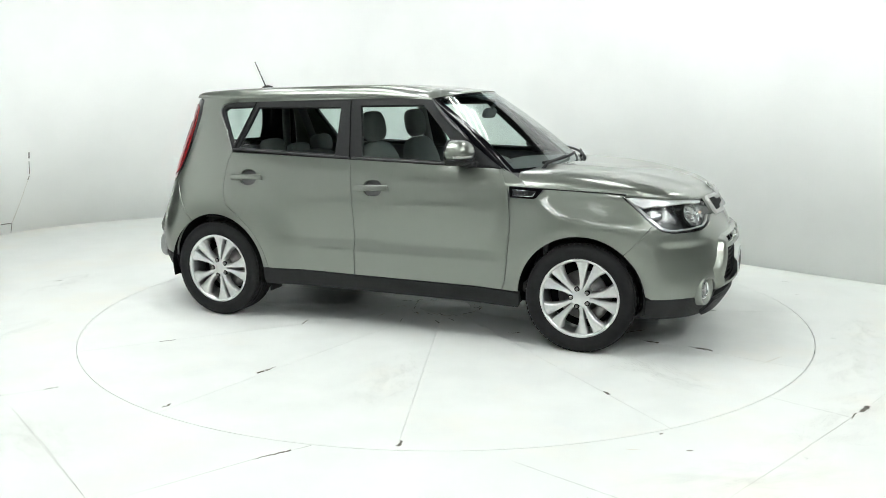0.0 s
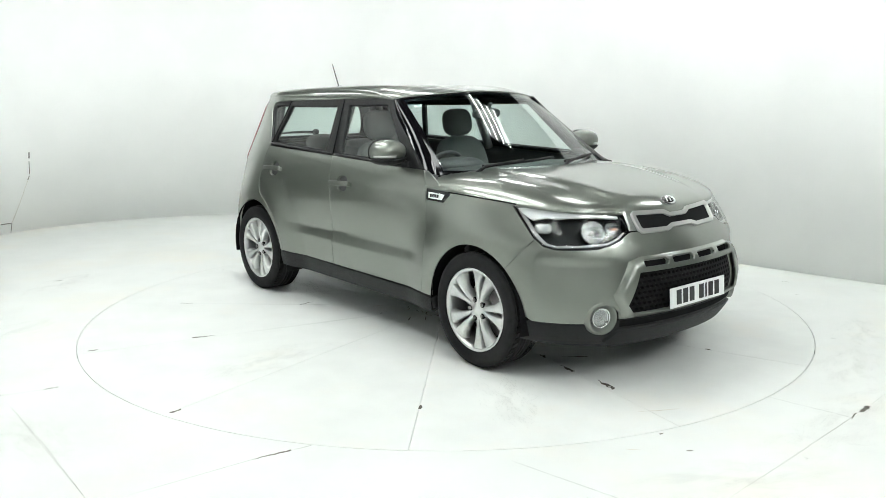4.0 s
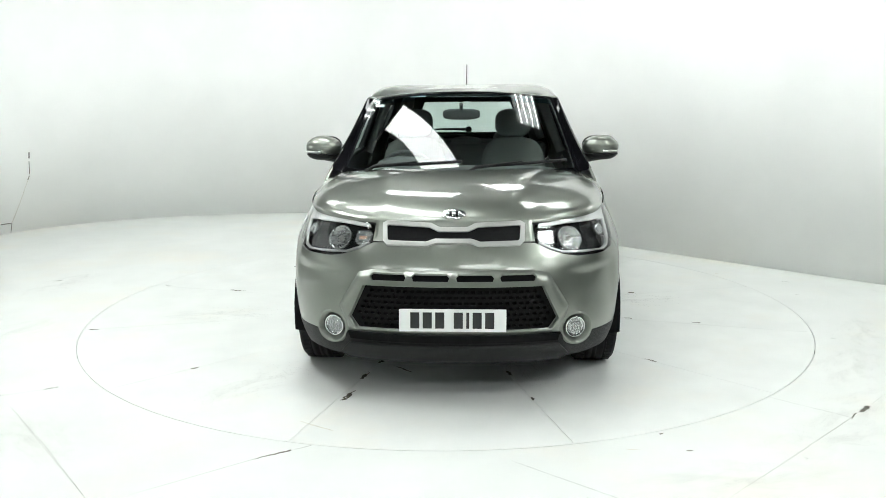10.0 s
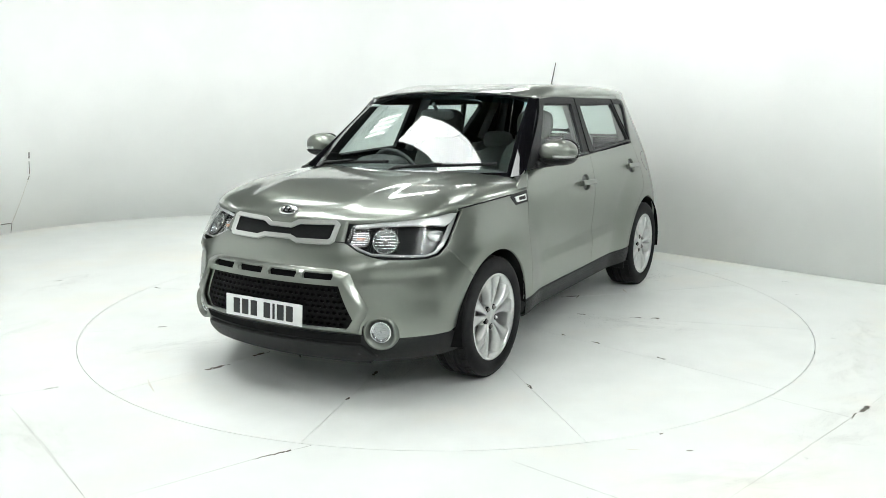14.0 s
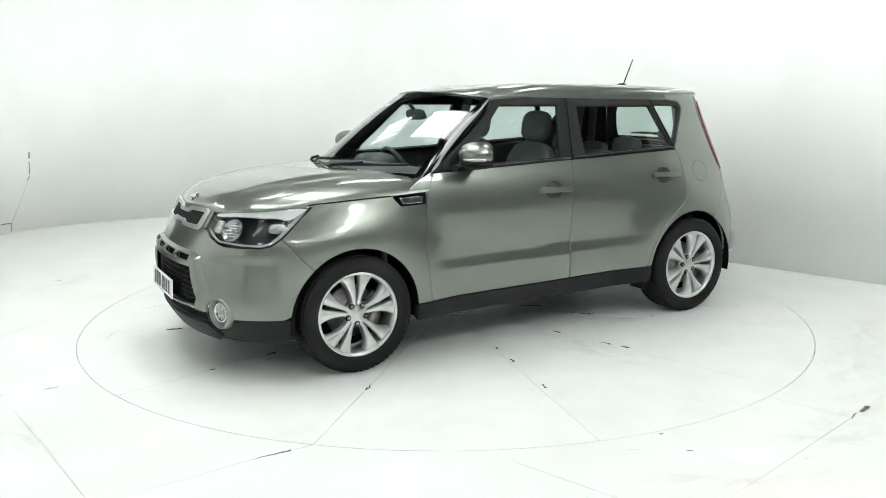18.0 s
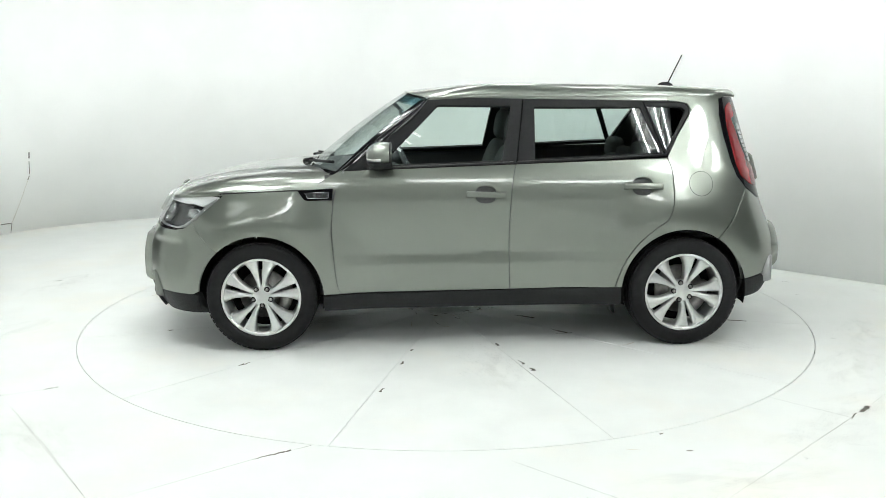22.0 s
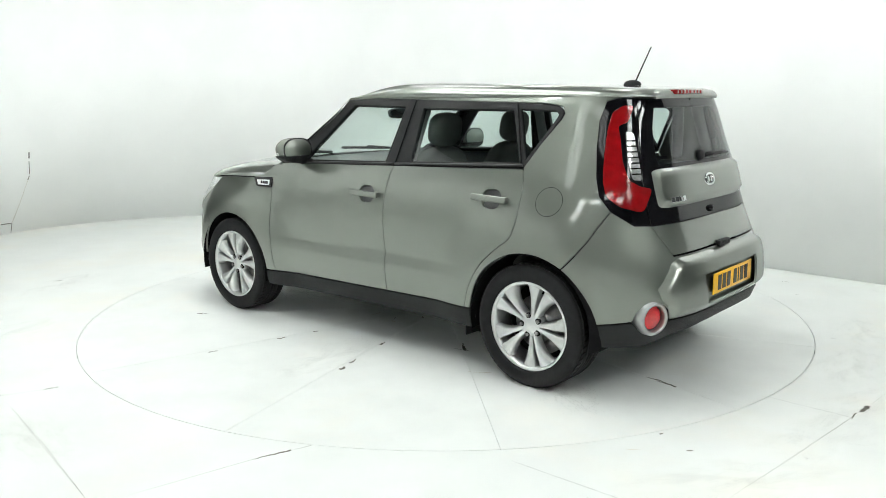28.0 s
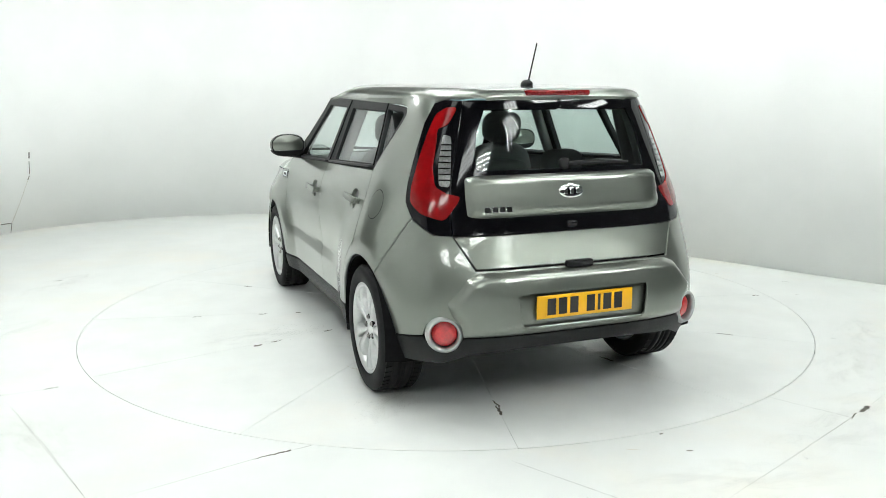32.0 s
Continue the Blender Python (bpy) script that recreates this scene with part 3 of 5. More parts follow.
rb_l = SR([(0.0, 0.733), (0.525, 0.733), (0.56, 0.80), (0.603, 0.885)]) + SX([(-1.779, 0.889), (-1.678, 0.958), (-1.60, 0.811), (-1.525, 0.711)] + arc(*R_ARCH, 122, 172) + [(-1.66, 0.40)]) + SR([(0.743, 0.425), (0.735, 0.475), (0.707, 0.505), (0.668, 0.516), (0.630, 0.505), (0.602, 0.475), (0.593, 0.427), (0.5, 0.425), (0.0, 0.425)])
rb = rb_l + [(2 * S_END - s, z) for s, z in rb_l[::-1]][1:-1]
rear_bumper = panel("rear_bumper", girdle_wrap, rb, PAINT, car, gap=0.0038)
rv_l = SR([(0.0, 0.42), (0.5, 0.42), (0.593, 0.420), (0.602, 0.405), (0.630, 0.375), (0.668, 0.364), (0.707, 0.375), (0.735, 0.405), (0.743, 0.415)]) + SX([(-1.66, 0.395), (-1.645, 0.34), (-1.62, 0.275)]) + SR([(0.66, 0.285), (0.56, 0.335), (0.3, 0.352), (0.0, 0.355)])
panel("rear_valance", girdle_wrap, rv_l + [(2 * S_END - s, z) for s, z in rv_l[::-1]][1:-1], BLACK_PLASTIC, car, gap=0.001, depth=0.05)
tg = SR([(-0.52, 0.738), (0.52, 0.738), (0.60, 0.884), (-0.60, 0.884)])
tailgate = panel("tailgate", girdle_wrap, tg, PAINT, car, gap=0.0038)
TG_GLASS = [(-0.60, 0.888), (0.60, 0.888), (0.584, 1.1), (0.537, 1.308), (0.484, 1.505), (-0.484, 1.505), (-0.537, 1.308), (-0.584, 1.1)]
GL = [(-0.46, 1.178), (0.46, 1.178), (0.465, 1.25), (0.445, 1.36), (0.40, 1.462), (-0.40, 1.462), (-0.445, 1.36), (-0.465, 1.25)]
panel("rear_screen_surround", girdle_wrap, SR(dense(TG_GLASS, 0.1)), BLACK_GLOSS, tailgate, gap=0.001, holes=[SR(dense(GL, 0.1))])
panel("rear_screen", girdle_wrap, SR(dense(GL, 0.1)), GLASS_PRIVACY, tailgate, depth=0)
panel("gate_panel", girdle_wrap, rounded(SR([(-0.525, 0.962), (0.525, 0.962), (0.52, 1.158), (-0.52, 1.158)]), 5, 0.1), PAINT, tailgate, step=0.02, slope=0.02, lift=0.026, depth=0.01)
# tail lamps
LAMP_OUT = [(-1.779, 0.893), (-1.678, 0.962), (-1.617, 1.033), (-1.584, 1.121), (-1.55, 1.27), (-1.532, 1.40), (-1.543, 1.492), (-1.585, 1.507)]
lamp = SR([(0.603, 0.888)]) + SX(LAMP_OUT) + SR([(0.487, 1.505), (0.54, 1.308), (0.587, 1.1)])
tail_lamps = pair("tail_lamp", lamp, BLACK_GLOSS, gap=0.0015)

# nose panel between the lamps and the hood
def zl_of_s(s):
    """Height of the lower edge of the clamshell hood along the plan."""
    x = float(girdle(s, 0.93)[0])
    return float(HOOD_EDGE(x))


HOOD_EDGE = curve([(0.75, 0.992), (1.05, 0.978), (1.464, 0.958), (1.75, 0.935), (1.90, 0.915), (1.95, 0.905), (2.0, 0.90)], 0.06)
HOOD_C = curve([(0.7, 1.09), (1.1, 1.088), (1.3, 1.077), (1.5, 1.055), (1.7, 1.018), (1.8, 0.996), (1.9, 0.968), (1.97, 0.94), (2.1, 0.9)], 0.06)


def hood_z(x, y):
    x, y = np.asarray(x, float), np.asarray(y, float)
    zl = HOOD_EDGE(x)
    g = (np.abs(x) / F_PROF(zl)) ** FP + (np.abs(y) / (W_PROF(zl) - 0.045 * sstep(0.9, 1.6, x) * sstep(0.74, 0.95, zl))) ** FQ
    k = np.clip(1 - np.clip(g, 0, 1) ** 3.5, 0, 1) ** 0.7
    bulge = 0.012 * (1 - sstep(0.39, 0.49, np.abs(y) + 0.16 * (x - 1.4))) * k
    return np.stack([x, y, zl + (HOOD_C(x) - zl) * k + bulge - 0.010 * k], -1)


def hood_polar(s, q):
    """q = 0 on the hood's lower edge, rising towards the middle."""
    s, q = np.asarray(s, float), np.asarray(q, float)
    zl = HOOD_EDGE(girdle(s, np.full_like(s, 0.93))[..., 0])
    b = girdle(s, zl)
    o = np.stack([np.full_like(s, 0.78), np.zeros_like(s)], -1)
    f = (1 - np.clip(q, 0, 1) ** 2 * 0.98)[..., None]
    xy = o + (b[..., :2] - o) * f
    return hood_z(xy[..., 0], xy[..., 1])


S_H = s_of_x(0.80, 0.98)
S_LIP = s_of_y(0.409, 0.86)
bm = bmesh.new()
nq = 34
grid = []
for s in [*np.linspace(-S_H, -S_LIP - 1e-3, 46), *np.linspace(-S_LIP, S_LIP, 37), *np.linspace(S_LIP + 1e-3, S_H, 46)]:
    pts = hood_polar(np.full(nq + 1, s), np.linspace(0, 1, nq + 1))
    zl = zl_of_s(s)
    low = [girdle(s, zl - 0.012) - np.array([0.003, 0, 0])] if abs(s) > S_LIP + 5e-4 else [girdle(s, z) for z in np.linspace(0.817, zl - 0.012, 5)]
    while len(low) < 5:
        low.append(low[-1] + (pts[0] - low[-1]) * 0.2)
    grid.append([bm.verts.new(p) for p in low] + [bm.verts.new(p) for p in pts])
for a, b in zip(grid, grid[1:]):
    for k in range(nq + 5):
        bm.faces.new((a[k], b[k], b[k + 1], a[k + 1]))
bmesh.ops.remove_doubles(bm, verts=bm.verts, dist=1e-4)
# cut the rear edge along the cowl
cut = [f for f in bm.faces if f.calc_center_median().x < 1.10 - 0.24 * (f.calc_center_median().y / 0.72) ** 2]
bmesh.ops.delete(bm, geom=cut, context="FACES")
bmesh.ops.recalc_face_normals(bm, faces=bm.faces)
if sum(f.normal.z for f in bm.faces) < 0:
    bmesh.ops.reverse_faces(bm, faces=bm.faces)
hood = part("hood", smooth(bm), PAINT, car)
# headlamps
head = SF([(0.447, 0.903), (0.424, 0.876), (0.412, 0.845), (0.415, 0.822), (0.43, 0.806), (0.48, 0.780), (0.55, 0.757)]) + SX([(1.80, 0.742), (1.74, 0.755), (1.69, 0.79), (1.60, 0.866), (1.51, 0.942), (1.485, 0.953), (1.60, 0.945), (1.75, 0.928), (1.85, 0.918)])
headlamps = pair("headlamp", head, LENS, gap=0.0038, depth=0.03)
headbacks = pair("headlamp_bowl", inset(head, -0.006), BOWL, lift=-0.06, depth=0)

# ---- roof, windscreen, pillars ----
ROOF_C = curve([(0.2, 1.588), (0.05, 1.597), (-0.3, 1.60), (-0.7, 1.594), (-1.25, 1.580), (-1.6, 1.562), (-1.75, 1.548)], 0.1)
_rx = [0.45, 0.3, 0.1, -0.2, -0.6, -1.0, -1.2, -1.35, -1.5, -1.58, -1.63, -1.66, -1.68, -1.69]
_ry = [float(girdle(s_of_x(x, 1.512), 1.512)[1]) for x in _rx]


def roof_front(y):
    """Where the roof ends over the windscreen."""
    y = np.abs(y)
    return 0.420 - 0.24 * (y / 0.74) ** 2.2 + 0.035 * sstep(0.60, 0.65, y)


def roof(x, y):
    """y is measured as on a roof 0.65 m wide to each side, and drawn in where the roof narrows."""
    x, y = np.asarray(x, float), np.asarray(y, float)
    k = np.clip(1 - (np.abs(y) / 0.6501) ** 10, 0, 1) ** 0.5
    front = 1.553 - 0.045 * (np.abs(y) / 0.65) ** 2
    h = 1 - (1 - np.clip((roof_front(y) - x) / 0.5, 0, 1)) ** 2.3
    top = front + (ROOF_C(np.minimum(x, 0.2)) - front) * h
    k = k * np.clip(1 - np.clip((-1.59 - x) / 0.1005, 0, 1) ** 4, 0, 1) ** 0.5
    side = np.minimum(1.512, top)
    return np.stack([x - 0.024 * sstep(-1.4, -1.69, x), y * np.interp(-x, [-v for v in _rx], _ry) / 0.65, side + (top - side) * k], -1)


bm = bmesh.new()
rows = []
us = (1 - np.cos(np.linspace(0, math.pi, 61))) / 2
ys = 0.65 * np.sin(np.linspace(-math.pi / 2, math.pi / 2, 57))
for y in ys:
    xf = float(roof_front(y))
    col = [roof(xf + (-1.69 - xf) * u, y) for u in us]
    rows.append([bm.verts.new(col[0] + np.array([-0.004, 0, -0.012]))] + [bm.verts.new(p) for p in col] + [bm.verts.new(col[-1] + np.array([0.004, 0, -0.012]))])
for a, b in zip(rows, rows[1:]):
    for j in range(len(a) - 1):
        bm.faces.new((a[j], a[j + 1], b[j + 1], b[j]))
bmesh.ops.recalc_face_normals(bm, faces=bm.faces)
if sum(f.normal.z for f in bm.faces) < 0:
    bmesh.ops.reverse_faces(bm, faces=bm.faces)
part("roof", smooth(bm), PAINT, car)


def screen(v, y):
    """The windscreen: v runs up the glass."""
    v, y = np.asarray(v, float), np.asarray(y, float)
    x = 1.092 - 0.674 * v - (0.25 - 0.01 * v) * (np.abs(y) / 0.74) ** 2.2
    z = 1.055 + 0.493 * v + 0.022 * np.sin(np.clip(v, 0, 1) * math.pi) - 0.045 * v * (np.abs(y) / 0.65) ** 2
    return np.stack([x, y, z], -1)


def ws_half(v):
    return 0.745 - 0.132 * v


ws = [(v, ws_half(v)) for v in np.linspace(0, 1, 12)]
ws_loop = ws + [(v, -h) for v, h in ws[::-1]]
wi = [(v, ws_half(v) - 0.022) for v in np.linspace(0.045, 0.985, 12)]
wi_loop = wi + [(v, -h) for v, h in wi[::-1]]
panel("windscreen_surround", screen, ws_loop, BLACK_GLOSS, car, step=0.05, depth=0.01, holes=[wi_loop], flip=True)
panel("windscreen", screen, wi_loop, GLASS, car, step=0.05, depth=0, flip=True)
band = [(v, ws_half(v) - 0.024) for v in np.linspace(0.885, 0.98, 4)]
panel("sun_band", screen, band + [(v, -h) for v, h in band[::-1]], SUN_BAND, car, step=0.05, depth=0, lift=-0.004, flip=True, label="blue-tinted sun band along the top of the glass")

# side window band: black trim with three openings
DLO = spline([(0.770, 1.094), (0.62, 1.205), (0.45, 1.345), (0.30, 1.472), (0.262, 1.50)], 4) + [(0.02, 1.512), (-0.285, 1.504), (-1.036, 1.488), (-1.28, 1.474), (-1.318, 1.463), (-1.334, 1.435), (-1.326, 1.408), (-1.25, 1.29), (-1.178, 1.162), (-0.257, 1.124)]
G1 = [(0.56, 1.118), (0.21, 1.47), (-0.238, 1.464), (-0.175, 1.14)]
G2 = [(-0.372, 1.148), (-0.378, 1.456), (-1.03, 1.452), (-1.145, 1.178)]
G3 = [(-1.175, 1.188), (-1.065, 1.458), (-1.285, 1.452), (-1.312, 1.43), (-1.305, 1.405)]
holes = [SX(dense(g, 0.1)) for g in (G1, G2, G3)]
pair("window_surround", SX(DLO), BLACK_PLASTIC, lift=-0.004, depth=0.03, holes=holes)
for nm, h, m in (("front_door_glass", holes[0], GLASS), ("rear_door_glass", holes[1], GLASS_DARK), ("quarter_glass", holes[2], GLASS_DARK)):
    for side in (False, True):
        panel(nm, girdle_glass, inset(h, -0.004), m, car, lift=-0.014, depth=0, mirror=side)
pair("roof_rail", SX([(0.275, 1.500), (0.02, 1.514), (-0.285, 1.508), (-1.036, 1.492), (-1.2, 1.490), (-1.2, 1.527), (-0.3, 1.530), (0.0, 1.522), (0.2, 1.510), (0.275, 1.5035)]), PAINT, gap=0.0, lift=-0.003)
# A pillars: gloss black between windscreen and door window
for sgn in (1, -1):
    bm = bmesh.new()
    rows = []
    for i in range(15):
        v = i / 14
        a = screen(v, ws_half(v))
        x, z = np.interp(v, [0, 0.25, 0.5, 0.75, 1], [0.80, 0.645, 0.49, 0.345, 0.262]), np.interp(v, [0, 1], [1.075, 1.505])
        b = girdle(s_of_x(x, z), z)
        row = []
        for j in range(5):
            u = j / 4
            q = a * (1 - u) + b * u + np.array([0.012, 0.012, 0]) * math.sin(u * math.pi)
            row.append(bm.verts.new((q[0], q[1] * sgn, q[2])))
        rows.append(row)
    for a, b in zip(rows, rows[1:]):
        for k in range(4):
            bm.faces.new((a[k], a[k + 1], b[k + 1], b[k]))
    bmesh.ops.recalc_face_normals(bm, faces=bm.faces)
    if sum(f.normal.y for f in bm.faces) * sgn < 0:
        bmesh.ops.reverse_faces(bm, faces=bm.faces)
    part("windscreen_pillar", smooth(bm), BLACK_GLOSS, car)

# ---- wheels ----
def wheel(name):
    e = new(name, None)
    e.parent = car
    tyre = lathe([(0.238, -0.105), (0.255, -0.112), (0.29, -0.116), (0.318, -0.108), (0.3275, -0.092), (0.329, -0.07), (0.329, -0.056), (0.327, -0.054), (0.327, -0.046), (0.334, -0.044), (0.334, -0.018), (0.327, -0.016), (0.327, -0.008), (0.334, -0.006), (0.334, 0.006), (0.327, 0.008), (0.327, 0.016), (0.334, 0.018), (0.334, 0.044), (0.327, 0.046), (0.327, 0.054), (0.329, 0.056), (0.329, 0.07), (0.3275, 0.092), (0.318, 0.108), (0.29, 0.116), (0.255, 0.112), (0.238, 0.105), (0.225, 0.0)], 72, "y", closed=True)
    tyre_ob = part("tyre", tyre, RUBBER, e)
    bm = bmesh.new()
    for k in range(60):
        a0, a1 = 2 * math.pi * k / 60, 2 * math.pi * (k + 0.78) / 60
        for sd in (-1, 1):
            ring = [bm.verts.new((r * math.cos(a + sk), sd * y, r * math.sin(a + sk))) for r in (0.322, 0.334) for a in (a0, a1) for y, sk in ((0.057, 0.0), (0.092, 0.02))]
            for q in ((4, 5, 7, 6), (0, 1, 5, 4), (2, 3, 7, 6), (0, 2, 6, 4), (1, 3, 7, 5)):
                bm.faces.new([ring[i] for i in q])
    bmesh.ops.recalc_face_normals(bm, faces=bm.faces)
    tagged(part("tread", bm, RUBBER, tyre_ob), kind="stuff")
    part("rim", lathe([(0.243, 0.106), (0.243, 0.098), (0.232, 0.095), (0.222, 0.07), (0.215, 0.0), (0.222, -0.09), (0.238, -0.10), (0.225, -0.10), (0.212, 0.0), (0.218, 0.07), (0.226, 0.105)], 72, "y", closed=True), ALLOY, e)
    R_ = [0.045, 0.062, 0.08, 0.10, 0.12, 0.15, 0.178, 0.205, 0.220, 0.232]
    for k in range(5):
        for side in (-1, 1):
            bm = bmesh.new()
            base = radians(90 + 72 * k)
            c, s = math.cos(base), math.sin(base)
            rows = []
            for r in R_:
                lo = float(np.interp(r, [0.045, 0.062, 0.08, 0.12, 0.178, 0.212, 0.232], [0.0, 0.0008, 0.003, 0.0085, 0.0135, 0.015, 0.015]))
                hi = float(np.interp(r, [0.045, 0.08, 0.12, 0.15, 0.178, 0.205, 0.232], [0.030, 0.031, 0.042, 0.054, 0.069, 0.088, 0.112]))
                y = 0.078 + 0.019 * math.sin((r - 0.045) / 0.187 * 2.3)
                row = []
                for w, dy in ((0.0, -0.04), (0.0, -0.004), (0.07, 0.0), (0.45, 0.0015), (0.74, 0.0), (0.90, -0.008), (1.0, -0.045)):
                    q = side * (lo + (hi - lo) * w)
                    rr = math.sqrt(max(r * r - q * q, 1e-6)) if r > 0.1 else r
                    row.append(bm.verts.new((rr * c - q * s, y + dy, rr * s + q * c)))
                rows.append(row)
            for a, b in zip(rows, rows[1:]):
                for j in range(6):
                    bm.faces.new((a[j], a[j + 1], b[j + 1], b[j]) if side < 0 else (b[j], b[j + 1], a[j + 1], a[j]))
            part("spoke", smooth(bm), ALLOY, e)
    part("hub", lathe([(0.0, 0.086), (0.03, 0.086), (0.033, 0.083), (0.05, 0.082), (0.068, 0.078), (0.075, 0.06), (0.075, 0.03)], 40, "y"), ALLOY, e)
    part("brake_disc", lathe([(0.0, 0.02), (0.08, 0.02), (0.085, 0.0), (0.15, 0.0), (0.15, -0.02), (0.0, -0.02)], 48, "y"), STEEL, e)
    part("dust_shield", lathe([(0.0, -0.03), (0.205, -0.03), (0.205, -0.045), (0.0, -0.045)], 40, "y"), WELL_DARK, e)
    cal = half_of(half_of(lathe([(0.105, 0.03), (0.175, 0.028), (0.175, -0.035), (0.105, -0.035)], 40, "y", closed=True), (0, 0, 0), (0.8, 0, -1)), (0, 0, 0), (0.8, 0, 1))
    part("brake_caliper", cal, STEEL, e)
    for k in range(5):
        a = radians(90 + 36 + 72 * k)
        part("nut_socket", lathe([(0.0, 0.0825), (0.0165, 0.0825), (0.0165, 0.07)], 14, "y", (0.055 * math.cos(a), 0, 0.055 * math.sin(a))), BLACK_GLOSS, e)
        part("wheel_nut", lathe([(0.0, 0.094), (0.008, 0.093), (0.0105, 0.088), (0.0105, 0.074)], 6, "y", (0.055 * math.cos(a), 0, 0.055 * math.sin(a))), STEEL, e)
    return e


for x, z in ((AXLE, TYRE_R), (-AXLE, TYRE_R)):
    for sgn in (1, -1):
        w = wheel("wheel")
        w.matrix_basis = pose(x, sgn * 0.775, z, 0, (0 if x > 0 else -21) if sgn > 0 else -17, 0 if sgn > 0 else 180)
        # liner
        bm = bmesh.new()
        rows = []
        for i in range(25):
            a = radians(-12 + 204 * i / 24)
            rows.append([bm.verts.new((x + r_ * math.cos(a), sgn * y, z + 0.004 + r_ * math.sin(a))) for y, r_ in ((0.45, 0.40), (0.80, 0.395), (0.888, 0.3755))])
        for a, b in zip(rows, rows[1:]):
            bm.faces.new((a[0], a[1], b[1], b[0]))
            bm.faces.new((a[1], a[2], b[2], b[1]))
        part("wheel_liner", smooth(bm), WELL_DARK, car)
part("boot_floor", box(-1.82, -1.56, -0.64, 0.64, 0.365, 0.66, 0.02), WELL_DARK, car)
part("underbody", box(-1.62, 1.85, -0.62, 0.62, 0.22, 0.30, 0.02), WELL_DARK, car)


# ---- things fixed to the body ----
def fixed(s, z, lift=0.0):
    """A place on the belt surface: x along the body, y up it, z outwards."""
    e = 0.004
    P = girdle_wrap(s, z)
    du = girdle_wrap(s + e, z) - girdle_wrap(s - e, z)
    dv = girdle_wrap(s, z + e) - girdle_wrap(s, z - e)
    X = Vector(du).normalized()
    N = X.cross(Vector(dv)).normalized()
    Y = N.cross(X)
    m = Matrix((X, Y, N)).transposed().to_4x4()
    m.translation = Vector(P) + N * lift
    return m


for k, sgn in enumerate((1, -1)):
    for doors, (hx, hz) in ((front_doors, SCOOPS[0]), (rear_doors, SCOOPS[1])):
        m = fixed(sgn * s_of_x(hx, hz), hz)
        bowl = sup(0.065, 0.053, 0.052, 2.8)
        bowl = half_of(bowl, (0, 0, -0.002), (0, 0, 1))
        bmesh.ops.delete(bowl, geom=[f for f in bowl.faces if f.normal.z > 0.9 and len(f.verts) > 4], context="FACES")
        bmesh.ops.reverse_faces(bowl, faces=bowl.faces)
        put("handle_scoop", bowl, PAINT, doors[k], m)
        h = box(-0.118, 0.118, -0.0175, 0.0175, -0.007, 0.011, 0.006, 3)
        put("door_handle", h, PAINT, doors[k], m @ pose(0, -0.002, 0.024, 0, 0, -2 * sgn), "body-coloured pull handle")
        for ex in (-0.098, 0.098):
            put("handle_post", box(-0.016, 0.016, -0.0155, 0.0155, -0.026, 0.0, 0.004), PAINT, doors[k], m @ pose(ex, -0.002, 0.022))
    # belt moulding under the windows
    for name, a, b in (("belt_seal", (0.62, 1.100), (-0.245, 1.128)), ("belt_seal", (-0.262, 1.129), (-1.17, 1.165))):
        pts = [girdle(sgn * s_of_x(a[0] + (b[0] - a[0]) * i / 10, a[1] + (b[1] - a[1]) * i / 10), a[1] + (b[1] - a[1]) * i / 10) for i in range(11)]
        part(name, tube(pts, 0.0075, 6), RUBBER_SEAL, front_doors[k] if a[0] > 0 else rear_doors[k])
    # pillar cover lines between the windows
    for (xa, za), (xb, zb) in (((-0.262, 1.13), (-0.312, 1.50)), ((-1.158, 1.172), (-1.045, 1.488))):
        pts = [girdle(sgn * s_of_x(xa + (xb - xa) * i / 8, za + (zb - za) * i / 8), za + (zb - za) * i / 8) for i in range(9)]
        part("window_gap", tube(pts, 0.0035, 5), WELL_DARK, car)
    # shut line between hood and wing
    pts = [girdle(sgn * s_of_x(x, z), z) for x, z in ((1.03 + 0.045 * i, float(np.interp(1.03 + 0.045 * i, [1.055, 1.25, 1.464, 1.52], [0.9765, 0.9685, 0.9575, 0.952]))) for i in range(12))]
    part("shut_line", tube(pts, 0.0042, 6), WELL_DARK, fenders[k])
    # side badge in the wing
    badge = [(1.048, 0.976), (0.838, 0.986), (0.846, 0.922), (0.99, 0.917), (1.01, 0.925)]
    b = panel("side_vent", girdle, SX(badge), BLACK_GLOSS, fenders[k], lift=0.001, depth=0.006, mirror=sgn < 0)
    panel("badge_plate", girdle, SX([(1.005, 0.960), (0.862, 0.966), (0.867, 0.932), (0.985, 0.930)]), CHROME, b, lift=0.005, depth=0.004, mirror=sgn < 0)
    for i in range(4):
        bx = 0.955 - 0.020 * i
        panel("badge_mark", girdle, SX([(bx, 0.955), (bx - 0.014, 0.9555), (bx - 0.014, 0.9395), (bx, 0.939)]), PLATE_INK, b, lift=0.0065, depth=0.001, mirror=sgn < 0)
    # door mirror
    mir = new("door_mirror", None)
    mir.parent = front_doors[k]
    c = Matrix.Translation((0.532, sgn * 0.912, 1.187))
    cap = half_of(sup(0.100, 0.118, 0.076, 2.2), (-0.05, 0, 0), (-1, 0, 0))
    cap = half_of(cap, (0, 0, -0.036), (0, 0, -1))
    put("mirror_cap", cap, PAINT, mir, c)
    low = half_of(sup(0.104, 0.122, 0.082, 2.6), (-0.05, 0, 0), (-1, 0, 0))
    low = half_of(low, (0, 0, -0.038), (0, 0, 1))
    put("mirror_base", low, BLACK_PLASTIC, mir, c)
